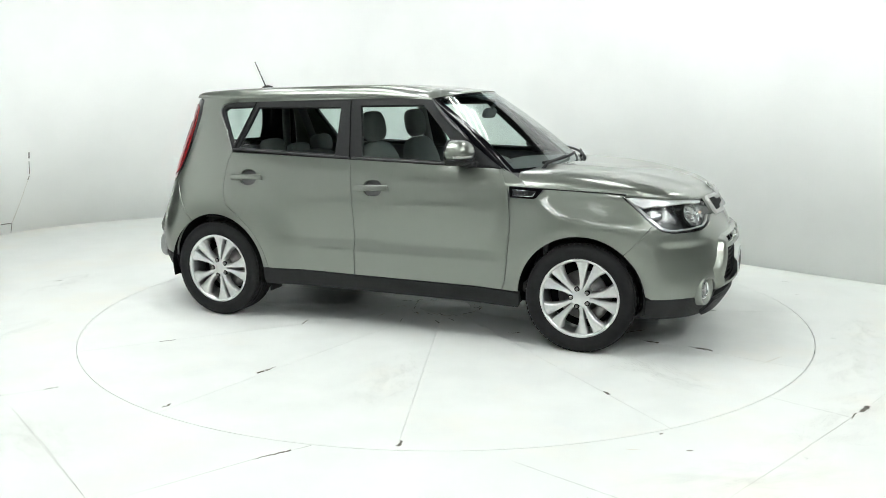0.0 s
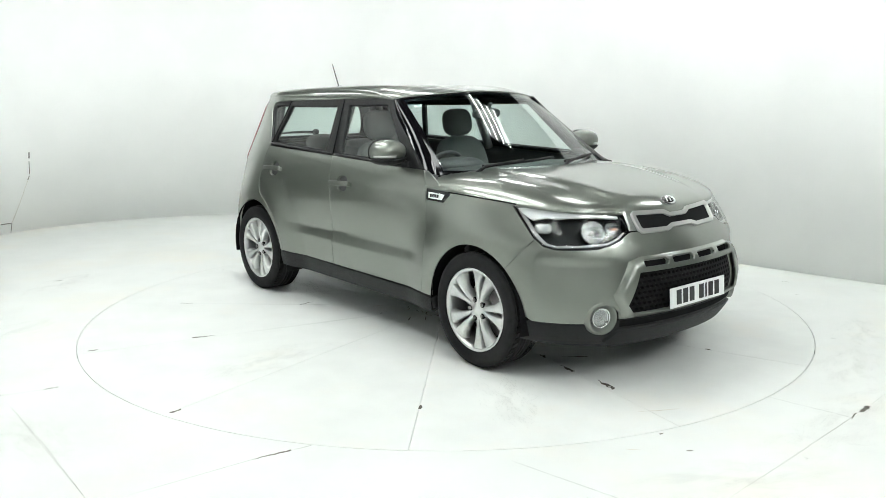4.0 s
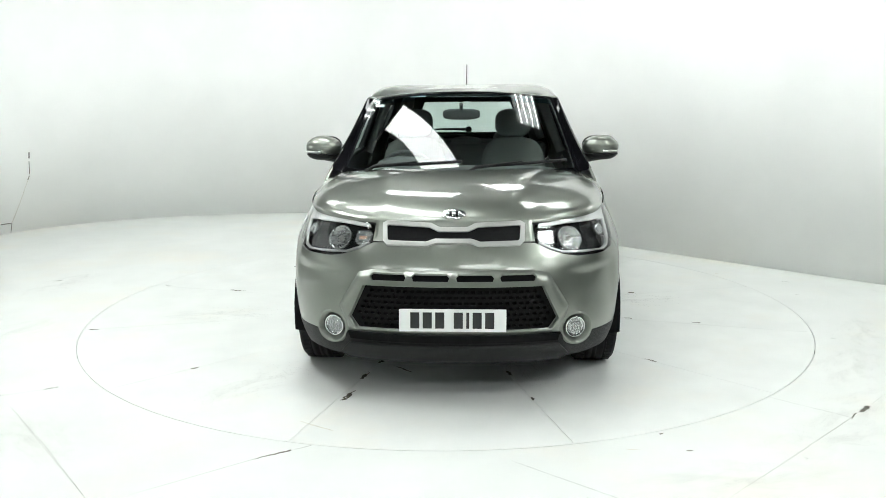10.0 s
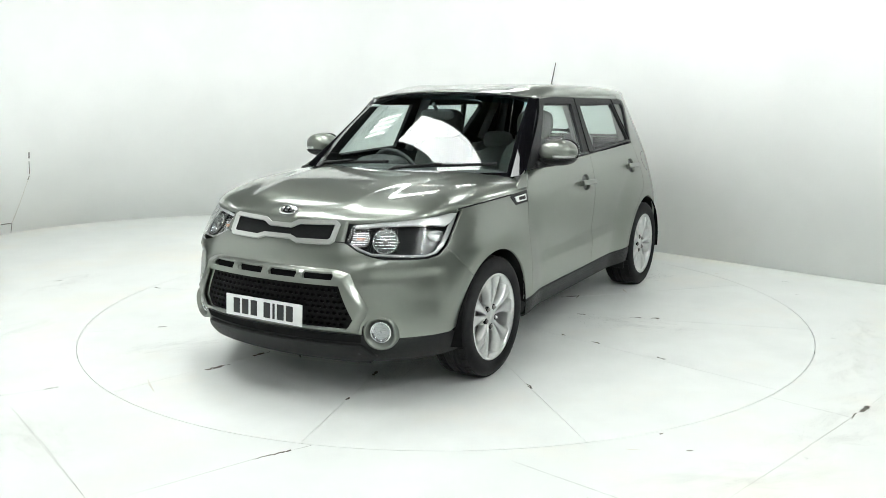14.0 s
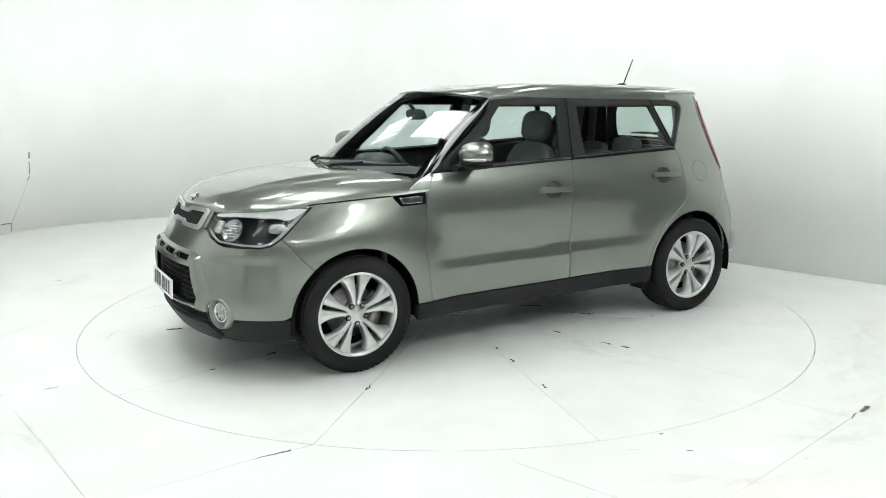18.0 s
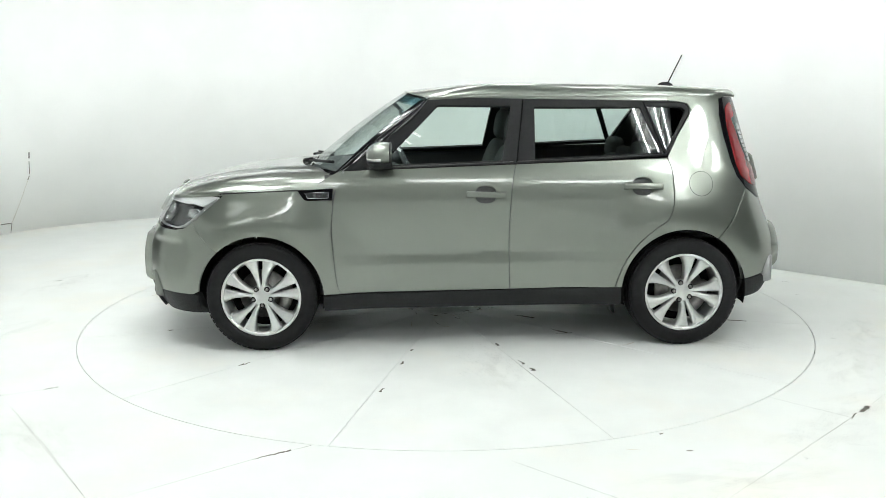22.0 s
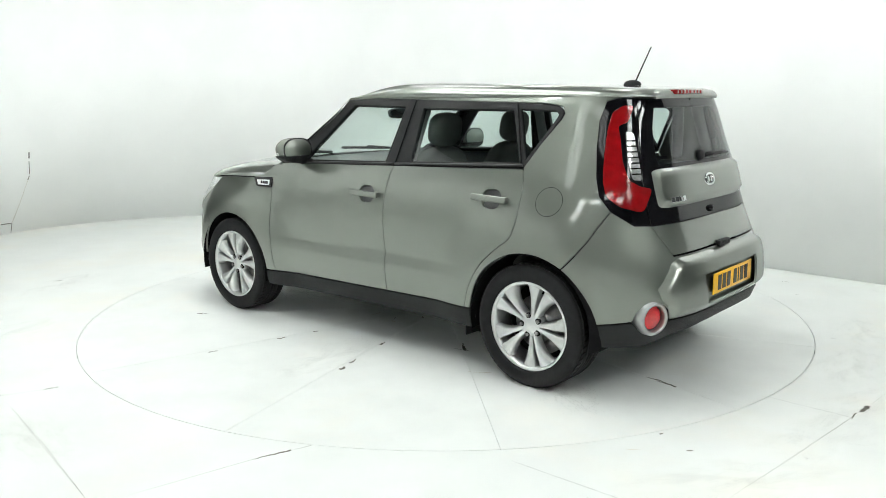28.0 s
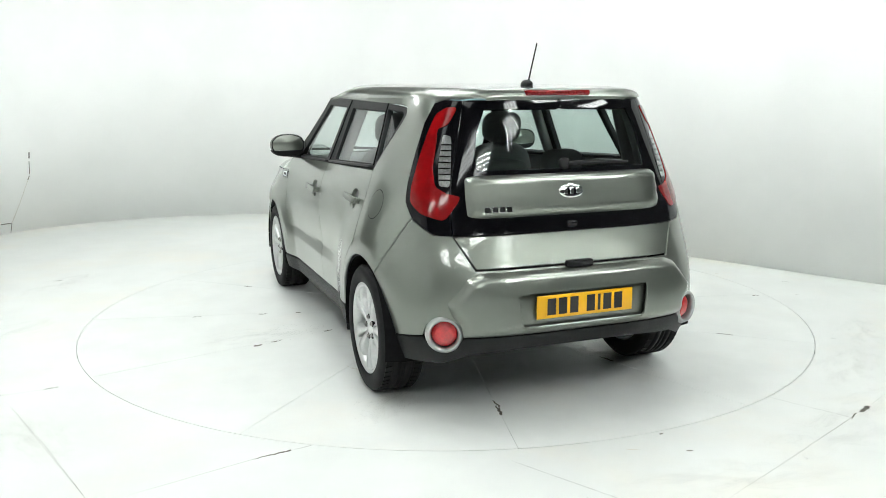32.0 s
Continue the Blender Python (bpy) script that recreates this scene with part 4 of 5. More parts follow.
    put("mirror_arm", tube([(0.01, -sgn * 0.01, -0.058), (0.02, -sgn * 0.08, -0.072), (0.045, -sgn * 0.115, -0.08), (0.055, -sgn * 0.16, -0.086)], [0.044, 0.040, 0.040, 0.048], 12, 0.62), BLACK_PLASTIC, mir, c)
    put("mirror_foot", sup(0.055, 0.04, 0.032, 2.6, 18, 10), BLACK_PLASTIC, mir, c @ pose(0.06, -sgn * 0.135, -0.085))
    ind = half_of(half_of(sup(0.1015, 0.1195, 0.077, 2.2), (0, 0, -0.016), (0, 0, 1)), (0, 0, -0.033), (0, 0, -1))
    ind = half_of(half_of(ind, (0.01, 0, 0), (-1, 0, 0)), (0, sgn * 0.005, 0), (0, -sgn, 0))
    put("indicator", ind, SATIN, mir, c, "clear indicator strip")
    g = sup(0.004, 0.088, 0.056, 2.6)
    put("mirror_glass", g, CHROME, mir, c @ pose(-0.046, 0, 0.0))
    rim = sup(0.016, 0.1145, 0.0765, 2.6)
    put("mirror_rim", half_of(rim, (-0.001, 0, 0), (-1, 0, 0)), BLACK_PLASTIC, mir, c @ pose(-0.044, 0, 0))
    # corner triangle in the front window
    panel("mirror_patch", girdle, SX([(0.71, 1.105), (0.56, 1.112), (0.50, 1.165), (0.60, 1.21)]), BLACK_PLASTIC, mir, lift=0.001, depth=0.01, mirror=sgn < 0)
    # mud flaps
    part("mud_flap", box(-0.865, -0.855, sgn * 0.80 - 0.07, sgn * 0.80 + 0.07, 0.205, 0.33, 0.004), BLACK_PLASTIC, car)
    part("front_deflector", box(1.615, 1.625, sgn * 0.70 - 0.10, sgn * 0.70 + 0.08, 0.225, 0.36, 0.004), BLACK_PLASTIC, car)
    # headlamp insides
    lampk = headlamps[k]
    strip = SF([(0.45, 0.898), (0.445, 0.888), (0.52, 0.895)]) + SX([(1.86, 0.902), (1.80, 0.902), (1.745, 0.898), (1.70, 0.900), (1.665, 0.892), (1.635, 0.886), (1.60, 0.898), (1.53, 0.936), (1.60, 0.940), (1.75, 0.925), (1.85, 0.915)])
    panel("light_strip", girdle, strip, LIGHT_STRIP, lampk, lift=-0.010, depth=0.02, mirror=sgn < 0, label="bright silver upper strip")
    low_rim = SF([(0.434, 0.814), (0.48, 0.789), (0.55, 0.766)]) + SX([(1.80, 0.752), (1.745, 0.764), (1.695, 0.798), (1.60, 0.876), (1.54, 0.925), (1.555, 0.925), (1.614, 0.881), (1.702, 0.807), (1.75, 0.771), (1.80, 0.758)]) + SF([(0.55, 0.771), (0.483, 0.794), (0.438, 0.818)])
    panel("lower_trim", girdle, low_rim, LAMP_TRIM, lampk, lift=-0.012, depth=0.015, mirror=sgn < 0)
    for (lx, ly, lz, r, mm, nm) in ((0, 0.605, 0.832, 0.062, FOG_BOWL, "main_reflector"),):
        m = fixed(sgn * (s_of_x(lx, lz) if lx else s_of_y(ly, lz)), lz, -0.040)
        put(nm, lathe([(r * 0.25, -0.016), (r * 0.6, -0.008), (r * 0.9, 0.010), (r, 0.022), (r + 0.003, 0.020), (r + 0.004, -0.01)], 28, "z"), mm, lampk, m)
        put("bulb", sup(r * 0.24, r * 0.24, 0.016, 2.0, 14, 8), STEEL, lampk, m)
        for i in range(5):
            put("reflector_rib", box(-r * 0.85, r * 0.85, -0.0012, 0.0012, -0.004, 0.007), REFLECTOR, lampk, m @ pose(0, -0.032 + 0.016 * i, 0))
        m = fixed(sgn * s_of_x(1.70, 0.85), 0.85, -0.036)
        put("side_reflector", sup(0.050, 0.030, 0.012, 2.6, 24, 8), FOG_BOWL, lampk, m)
    m = fixed(sgn * s_of_y(0.478, 0.842), 0.842, -0.034)
    put("indicator_back", sup(0.048, 0.042, 0.010, 2.8, 24, 8), FOG_BOWL, lampk, m @ pose(0, 0, -0.006))
    put("indicator", box(-0.022, 0.022, -0.010, 0.010, -0.004, 0.006, 0.004), AMBER, lampk, m, "orange indicator bulb")
    for i in range(6):
        put("indicator_rib", box(-0.040, 0.040, -0.0014, 0.0014, 0.0, 0.009), REFLECTOR, lampk, m @ pose(0, -0.030 + 0.012 * i, 0))
    # front fog lamps
    e = new("fog_lamp", None)
    e.parent = front_bumper
    m = Matrix.Translation((1.957, sgn * 0.604, 0.382)) @ Euler((0, radians(90), radians(sgn * 20))).to_matrix().to_4x4()
    put("fog_ring", lathe([(0.054, 0.008), (0.074, 0.036), (0.079, 0.041), (0.086, 0.036), (0.093, 0.010), (0.100, -0.06), (0.054, -0.05)], 40, "z", closed=True), PAINT, e, m)
    put("fog_bezel", lathe([(0.047, 0.020), (0.051, 0.025), (0.055, 0.020), (0.055, 0.0), (0.047, 0.0)], 40, "z", closed=True), CHROME, e, m)
    put("fog_reflector", lathe([(0.004, -0.022), (0.025, -0.016), (0.042, -0.004), (0.0475, 0.010)], 32, "z"), FOG_BOWL, e, m)
    put("fog_bulb", sup(0.009, 0.009, 0.016, 2.2, 12, 8), STEEL, e, m)
    put("fog_lens", lathe([(0.0, 0.030), (0.025, 0.028), (0.047, 0.020)], 32, "z"), LENS, e, m)
    for i in range(3):
        put("lens_rib", box(-0.032, 0.032, -0.002, 0.002, -0.010, 0.008, 0.001), REFLECTOR, e, m @ pose(0, -0.018 + 0.018 * i, 0))
    # rear reflectors
    e = new("rear_fog_lamp", None)
    e.parent = rear_bumper
    m = Matrix.Translation((-1.870, sgn * 0.664, 0.44)) @ Euler((0, radians(-90), radians(-sgn * 22))).to_matrix().to_4x4()
    put("fog_ring", lathe([(0.064, 0.030), (0.070, 0.038), (0.078, 0.038), (0.088, 0.022), (0.096, -0.04), (0.064, -0.03)], 40, "z", closed=True), LAMP_TRIM, e, m)
    put("red_reflector", lathe([(0.0, 0.026), (0.035, 0.023), (0.058, 0.012), (0.0645, 0.0)], 36, "z"), RED_ROUND, e, m, "round red lens")
    # tail lamp lenses
    tl = tail_lamps[k]
    red = SX([(-1.79, 0.952), (-1.71, 0.984), (-1.648, 1.032), (-1.618, 1.105), (-1.594, 1.233), (-1.579, 1.354), (-1.581, 1.439), (-1.616, 1.470), (-1.650, 1.470), (-1.650, 1.392), (-1.616, 1.373), (-1.640, 1.308), (-1.672, 1.198), (-1.715, 1.108), (-1.758, 1.075), (-1.790, 1.062)])
    panel("red_lens", girdle, rounded(red, 3, 0.25), RED_LENS, tl, lift=0.005, depth=0.006, mirror=sgn < 0, label="glossy red lens")
    panel("clear_lens", girdle, rounded(SX([(-1.652, 1.345), (-1.682, 1.335), (-1.756, 1.107), (-1.728, 1.112), (-1.688, 1.215)]), 3, 0.2), REVERSE_LENS, tl, lift=0.004, depth=0.004, mirror=sgn < 0, label="clear reversing lens")
    for i in range(7):
        z = 1.135 + 0.027 * i
        x0, x1 = float(np.interp(z, [1.112, 1.215, 1.345], [-1.728, -1.688, -1.652])), float(np.interp(z, [1.107, 1.335], [-1.756, -1.682]))
        panel("lens_bar", girdle, SX([(x0, z), (x1, z), (x1, z + 0.004), (x0, z + 0.004)]), BLACK_GLOSS, tl, lift=0.0055, depth=0.001, mirror=sgn < 0)
    # fuel flap on the left only
    if sgn > 0:
        ov = oval(-1.372, 0.994, 0.075, 0.073, 28, 2.0)
        panel("fuel_flap_gap", girdle, SX(ov), WELL_DARK, quarters[k], lift=0.0006, depth=0)
        panel("fuel_flap", girdle, SX(oval(-1.372, 0.994, 0.0725, 0.0705, 28, 2.0)), PAINT, quarters[k], lift=0.0012, depth=0)

# ---- front face ----
surround = [(-0.39, 0.690), (0.39, 0.690), (0.47, 0.672), (0.575, 0.505), (0.560, 0.463), (0.536, 0.425), (0.520, 0.372), (-0.520, 0.372), (-0.536, 0.425), (-0.560, 0.463), (-0.575, 0.505), (-0.47, 0.672)]
slots = [[(a, 0.634), (b, 0.634), (b + 0.008, 0.655), (b - 0.005, 0.674), (a + 0.005, 0.674), (a - 0.008, 0.655)] for a, b in ((-0.395, -0.232), (-0.192, -0.022), (0.022, 0.192), (0.232, 0.395))]
sur = panel("bumper_surround", girdle, SF(dense(surround, 0.08)), PAINT, front_bumper, step=0.018, slope=0.03, lift=0.034, depth=0.012, holes=[SF(dense(MOUTH, 0.07))] + [SF(s) for s in slots], label="lighter raised frame round the lower grille")
for s in slots:
    panel("air_slot", girdle, SF([(y * 1.0, z) for y, z in s]), WELL_DARK, sur, lift=0.004, depth=0)
panel("grille_back", girdle, SF(dense(MOUTH, 0.08)), WELL_DARK, front_bumper, lift=-0.03, depth=0)
cells = []
for r in range(7):
    z0 = 0.408 + 0.0285 * r
    lim = float(np.interp(z0 + 0.009, [0.398, 0.452, 0.612], [0.46, 0.497, 0.425]))
    for c in range(-16, 17):
        y0, y1 = (c - 0.36 + 0.5 * (r % 2)) * 0.0335, (c + 0.36 + 0.5 * (r % 2)) * 0.0335
        if max(abs(y0), abs(y1)) > lim or (max(abs(y0), abs(y1)) < 0.25 and 0.415 < z0 < 0.49):
            continue
        cells.append(SF([(y0, z0), (y1, z0), (y1, z0 + 0.0175), (y0, z0 + 0.0175)]))
panel("mesh_grille", girdle, SF(dense(MOUTH, 0.06)), GRILLE, front_bumper, step=0.03, lift=-0.008, depth=0.012, holes=cells, label="black honeycomb lower grille")
GR = [(0.0, 0.880), (0.07, 0.880), (0.115, 0.900), (0.345, 0.908), (0.366, 0.896), (0.352, 0.818), (0.33, 0.800), (0.13, 0.797), (0.085, 0.812), (0.0, 0.812)]
GRF = GR + [(-y, z) for y, z in GR[::-1]][1:-1]
GI = [(0.0, 0.864), (0.075, 0.864), (0.125, 0.884), (0.335, 0.891), (0.346, 0.886), (0.334, 0.826), (0.322, 0.817), (0.135, 0.814), (0.09, 0.828), (0.0, 0.828)]
GIF = GI + [(-y, z) for y, z in GI[::-1]][1:-1]
gr = panel("upper_grille", girdle, SF(dense(GRF, 0.03)), SATIN, hood, step=0.02, lift=0.018, depth=0.02, holes=[SF(dense(GIF, 0.03))], label="chrome grille frame pinched in the middle")
panel("grille_insert", girdle, SF(dense(GIF, 0.05)), GRILLE, gr, lift=0.004, depth=0)


def oval_badge(parent, m, a, b):
    e = new("badge", None)
    e.parent = parent
    put("badge_rim", sup(a, b, 0.006, 2.2, 32, 8), CHROME, e, m)
    put("badge_field", sup(a * 0.86, b * 0.80, 0.008, 2.2, 32, 8), BLACK_GLOSS, e, m)
    for x in (-0.5, 0.0, 0.5):
        put("badge_mark", box(a * (x - 0.16), a * (x + 0.16), -b * 0.42, b * 0.42, 0.005, 0.0095, 0.001), CHROME, e, m)


bx = 1.925
hz = float(hood_z(bx, 0.0)[2])
oval_badge(hood, Matrix.Translation((bx + 0.008, 0, hz + 0.003)) @ Euler((radians(48), 0, radians(90))).to_matrix().to_4x4(), 0.062, 0.030)


def number_plate(parent, m, field, w=0.52, h=0.111):
    e = new("number_plate", None)
    e.parent = parent
    put("plate", box(-w / 2, w / 2, -h / 2, h / 2, -0.003, 0.003, 0.0025), field, e, m)
    x = -0.205
    for i in range(7):
        cw = 0.044 if i != 4 else 0.014
        put("plate_mark", box(x, x + cw, -0.0395, 0.0395, 0.0025, 0.0045), PLATE_INK, e, m)
        x += cw + (0.046 if i == 2 else 0.0165)
    return e


number_plate(front_bumper, Matrix.Translation((2.150, 0, 0.458)) @ Euler((radians(90 - 4), 0, radians(90))).to_matrix().to_4x4(), PLATE_WHITE)
panel("lower_intake", girdle, SF([(-0.52, 0.328), (0.52, 0.328), (0.53, 0.366), (-0.53, 0.366)]), WELL_DARK, front_bumper, lift=0.002, depth=0)
panel("chin", girdle, SF([(-0.53, 0.222), (0.53, 0.222), (0.57, 0.25), (0.52, 0.312), (-0.52, 0.312), (-0.57, 0.25)]), BLACK_PLASTIC, front_bumper, lift=0.02, depth=0.025)

# ---- tail ----
ins = [(-0.50, 0.722), (0.50, 0.722), (0.56, 0.70), (0.660, 0.585), (0.640, 0.525), (0.610, 0.50), (0.595, 0.428), (-0.595, 0.428), (-0.610, 0.50), (-0.640, 0.525), (-0.660, 0.585), (-0.56, 0.70)]
REC = [(-0.345, 0.618), (0.345, 0.618), (0.352, 0.60), (0.33, 0.475), (0.315, 0.462), (-0.315, 0.462), (-0.33, 0.475), (-0.352, 0.60)]
ri = panel("bumper_insert", girdle_wrap, SR(dense(ins, 0.08)), PAINT, rear_bumper, step=0.018, slope=0.035, lift=0.034, depth=0.012, holes=[SR(dense(REC, 0.08))])
panel("plate_recess", girdle_wrap, SR(dense(REC, 0.08)), PAINT, rear_bumper, lift=0.002, depth=0)
number_plate(rear_bumper, Matrix.Translation((-2.016, 0, 0.555)) @ Euler((radians(90), 0, radians(-90))).to_matrix().to_4x4(), PLATE_YELLOW)
# Proud dark block stands for the shade in the tailgate lip's notch.
put("notch_shade_block", box(-0.07, 0.07, -0.016, 0.016, -0.01, 0.02, 0.006), BLACK_PLASTIC, tailgate, Matrix.Translation((-1.945, 0, 0.738)) @ Euler((radians(90), 0, radians(-90))).to_matrix().to_4x4())
pm = Matrix.Translation((-1.858, 0, 1.075)) @ Euler((radians(90 - 14), 0, radians(-90))).to_matrix().to_4x4()
oval_badge(tailgate, pm, 0.068, 0.036)
for i in range(4):
    x = 0.45 - 0.035 * i
    panel("name_mark", girdle_wrap, SR([(x, 0.985), (x - 0.026, 0.985), (x - 0.026, 1.008), (x, 1.008)]), CHROME, tailgate, lift=0.0285, depth=0.003)
put("rear_camera", sup(0.03, 0.018, 0.016, 2.6, 16, 10), BLACK_GLOSS, tailgate, Matrix.Translation((-1.872, 0, 0.917)) @ Euler((radians(90), 0, radians(-90))).to_matrix().to_4x4())
wp = [girdle_wrap(SR([(y, z)])[0][0], z) + np.array([-0.02, 0, 0]) for y, z in ((0.0, 1.20), (-0.12, 1.206), (-0.24, 1.205), (-0.345, 1.20))]
part("rear_wiper", tube(wp, [0.013, 0.011, 0.009, 0.006], 8), BLACK_PLASTIC, tailgate)
put("wiper_pivot", sup(0.03, 0.03, 0.022, 2.4, 16, 8), BLACK_PLASTIC, tailgate, fixed(SR([(0.01, 1.2)])[0][0], 1.2, 0.005))
# high brake lamp in the roof end
part("brake_lamp", box(-1.720, -1.666, -0.175, 0.175, 1.526, 1.551, 0.006, 2), RED_LENS, tailgate, "slim red high brake lamp")
for i in range(8):
    y = -0.15 + 0.043 * i
    part("lamp_cell", box(-1.7215, -1.706, y - 0.012, y + 0.012, 1.530, 1.547, 0.002), RED_DARK, tailgate)
# aerial
ae = new("aerial", None)
ae.parent = car
put("aerial_foot", half_of(sup(0.055, 0.022, 0.028, 2.2, 20, 12), (0, 0, -0.004), (0, 0, -1)), BLACK_PLASTIC, ae, Matrix.Translation((-1.375, 0, 1.578)))
part("aerial_rod", tube([(-1.392, 0, 1.590), (-1.402, 0, 1.615), (-1.482, 0, 1.785)], [0.006, 0.0045, 0.0035], 8), BLACK_PLASTIC, ae)

# ---- cowl and wipers ----
bm = bmesh.new()
rows = []
for i in range(31):
    y = -0.76 + 1.52 * i / 30
    xf = 1.135 - 0.24 * (y / 0.72) ** 2
    zf = float(hood_z(xf, y)[2]) - 0.014
    sc = screen(0.03, y)
    rows.append([bm.verts.new((xf, y, zf)), bm.verts.new(((xf + sc[0]) / 2, y, min(zf, sc[2]) - 0.02)), bm.verts.new(tuple(sc + np.array([0, 0, -0.004])))])
for a, b in zip(rows, rows[1:]):
    for j in range(2):
        bm.faces.new((a[j], a[j + 1], b[j + 1], b[j]))
bmesh.ops.recalc_face_normals(bm, faces=bm.faces)
part("cowl", smooth(bm), BLACK_PLASTIC, car)
for y0, y1, sg in ((0.10, 0.66, 1), (-0.52, 0.02, 1)):
    pts = [screen(0.055 + 0.05 * t, y0 + (y1 - y0) * t) + np.array([0.022, 0, 0.020]) for t in np.linspace(0, 1, 10)]
    part("wiper_blade", tube(pts, 0.009, 8), BLACK_PLASTIC, car)
    pts = [screen(0.0, y0 - 0.06) + np.array([0.03, 0, 0.01]), screen(0.03, y0) + np.array([0.03, 0, 0.03]), screen(0.08, (y0 + y1) / 2) + np.array([0.03, 0, 0.034])]
    part("wiper_arm", tube(pts, [0.013, 0.010, 0.006], 8), BLACK_PLASTIC, car)

# ---- cabin ----
cab = new("cabin", None)
cab.parent = car
part("floor_pan", box(-1.75, 1.05, -0.70, 0.70, 0.30, 0.36, 0.02), CABIN, cab)
part("firewall", box(1.02, 1.06, -0.72, 0.72, 0.30, 1.03, 0.01), CABIN, cab)
panel("headliner", roof, [(0.27, -0.60), (0.27, 0.60), (-1.60, 0.60), (-1.60, -0.60)], LINER, cab, step=0.12, lift=-0.045, depth=0)
dash = new("dashboard", None)
dash.parent = cab
part("dash_top", half_of(sup(0.30, 0.70, 0.10, 4.0), (0, 0, -0.09), (0, 0, -1)), CABIN, dash).matrix_basis = pose(0.76, 0, 0.985, 0, -3, 0)
part("dash_face", box(0.50, 0.72, -0.70, 0.70, 0.60, 0.97, 0.04, 3), CABIN, dash)
part("instrument_hood", half_of(sup(0.13, 0.19, 0.075, 2.6), (0, 0, -0.03), (0, 0, -1)), CABIN, dash).matrix_basis = pose(0.57, -0.37, 1.055)
sw = new("steering_wheel", None)
sw.parent = cab
sw.matrix_basis = pose(0.40, -0.37, 0.985, 0, -66, 0)
prof = [(0.185 + 0.015 * math.cos(2 * math.pi * i / 10), 0.015 * math.sin(2 * math.pi * i / 10)) for i in range(10)]
part("wheel_ring", lathe(prof, 40, "z", closed=True), CABIN, sw)
part("wheel_boss", sup(0.065, 0.06, 0.03, 2.6), CABIN, sw)
for a in (0, 130, 230):
    part("wheel_spoke", tube([(0.04 * math.cos(radians(a + 90)), 0.04 * math.sin(radians(a + 90)), 0), (0.18 * math.cos(radians(a + 90)), 0.18 * math.sin(radians(a + 90)), 0)], 0.014, 8), CABIN, sw)


def seat(x, y, w, recline=-16):
    e = new("seat", None)
    e.parent = cab
    e.matrix_basis = pose(x, y, 0)
    part("cushion", sup(0.27, w, 0.09, 4.0), SEAT, e).matrix_basis = pose(0.12, 0, 0.60, 0, -8, 0)
    part("backrest", sup(0.085, w * 0.97, 0.34, 3.4), SEAT, e).matrix_basis = pose(-0.17, 0, 0.88, 0, recline, 0)
    return e


def headrest(parent, x, y, z, w=0.135, h=0.105):
    part("headrest", sup(0.055, w, h, 3.0), SEAT, parent).matrix_basis = pose(x, y, z, 0, -10, 0)
    for d in (-0.06, 0.06):
        part("headrest_post", tube([(x, y + d, z - h - 0.09), (x, y + d, z - h + 0.03)], 0.006, 8), CHROME, parent)


for y in (0.37, -0.37):
    e = seat(-0.02, y, 0.25)
    headrest(e, -0.27, 0, 1.315)
e = seat(-0.86, 0, 0.64, -14)
e.matrix_basis = pose(-0.86, 0, -0.10)
for y in (0.36, 0, -0.36):
    headrest(e, -0.26, y, 1.245 if y else 1.215, 0.13, 0.075 if y else 0.055)
part("load_cover", box(-1.68, -1.12, -0.62, 0.62, 1.02, 1.04, 0.006), CABIN, cab)
part("load_floor", box(-1.74, -1.15, -0.62, 0.62, 0.62, 0.66, 0.01), CABIN, cab)
part("gate_trim", box(-1.74, -1.70, -0.54, 0.54, 0.66, 1.12, 0.015), CABIN, cab)
for sgn in (1, -1):
    part("quarter_trim", box(-1.54, -1.24, sgn * 0.66 - 0.03, sgn * 0.66 + 0.03, 0.66, 1.11, 0.02), CABIN, cab)
    for name, a, b in (("centre_pillar_trim", (-0.31, 0.735, 1.10), (-0.335, 0.575, 1.50)), ("rear_pillar_trim", (-1.36, 0.66, 1.14), (-1.42, 0.52, 1.50)), ("gate_pillar_trim", (-1.60, 0.61, 1.1), (-1.53, 0.50, 1.49))):
        part(name, tube([(a[0], sgn * a[1], a[2]), ((a[0] + b[0]) / 2, sgn * (a[1] + b[1]) / 2, (a[2] + b[2]) / 2), (b[0], sgn * b[1], b[2])], 0.034, 10), LINER if "centre" in name else CABIN, cab)
rm = new("rear_view_mirror", None)
rm.parent = cab
part("mirror_shell", sup(0.018, 0.125, 0.036, 3.4), CABIN, rm).matrix_basis = pose(0.44, 0, 1.40, 0, 12, 0)
part("mirror_glass", sup(0.003, 0.117, 0.030, 3.4), CHROME, rm).matrix_basis = pose(0.424, 0, 1.396, 0, 12, 0)
part("mirror_stem", tube([(0.45, 0, 1.43), (0.49, 0, 1.47)], 0.012, 8), CABIN, rm)
part("windscreen_sticker", box(-0.03, 0.03, -0.012, 0.012, 0, 0.001), PLATE_WHITE, rm).matrix_basis = Matrix.Translation(Vector(screen(0.86, -0.55)) + Vector((-0.008, 0, -0.004))) @ Euler((radians(40), 0, radians(90))).to_matrix().to_4x4()

# ---- scuffs and cracks in the white paint ----
CRACK = mat("bare_dark_crack", (0.10, 0.09, 0.075), 0.8, noise_scale=40, noise_amt=0.4)
SCUFF = mat("worn_beige_scuff", (0.62, 0.58, 0.50), 0.6, noise_scale=20, noise_amt=0.2)


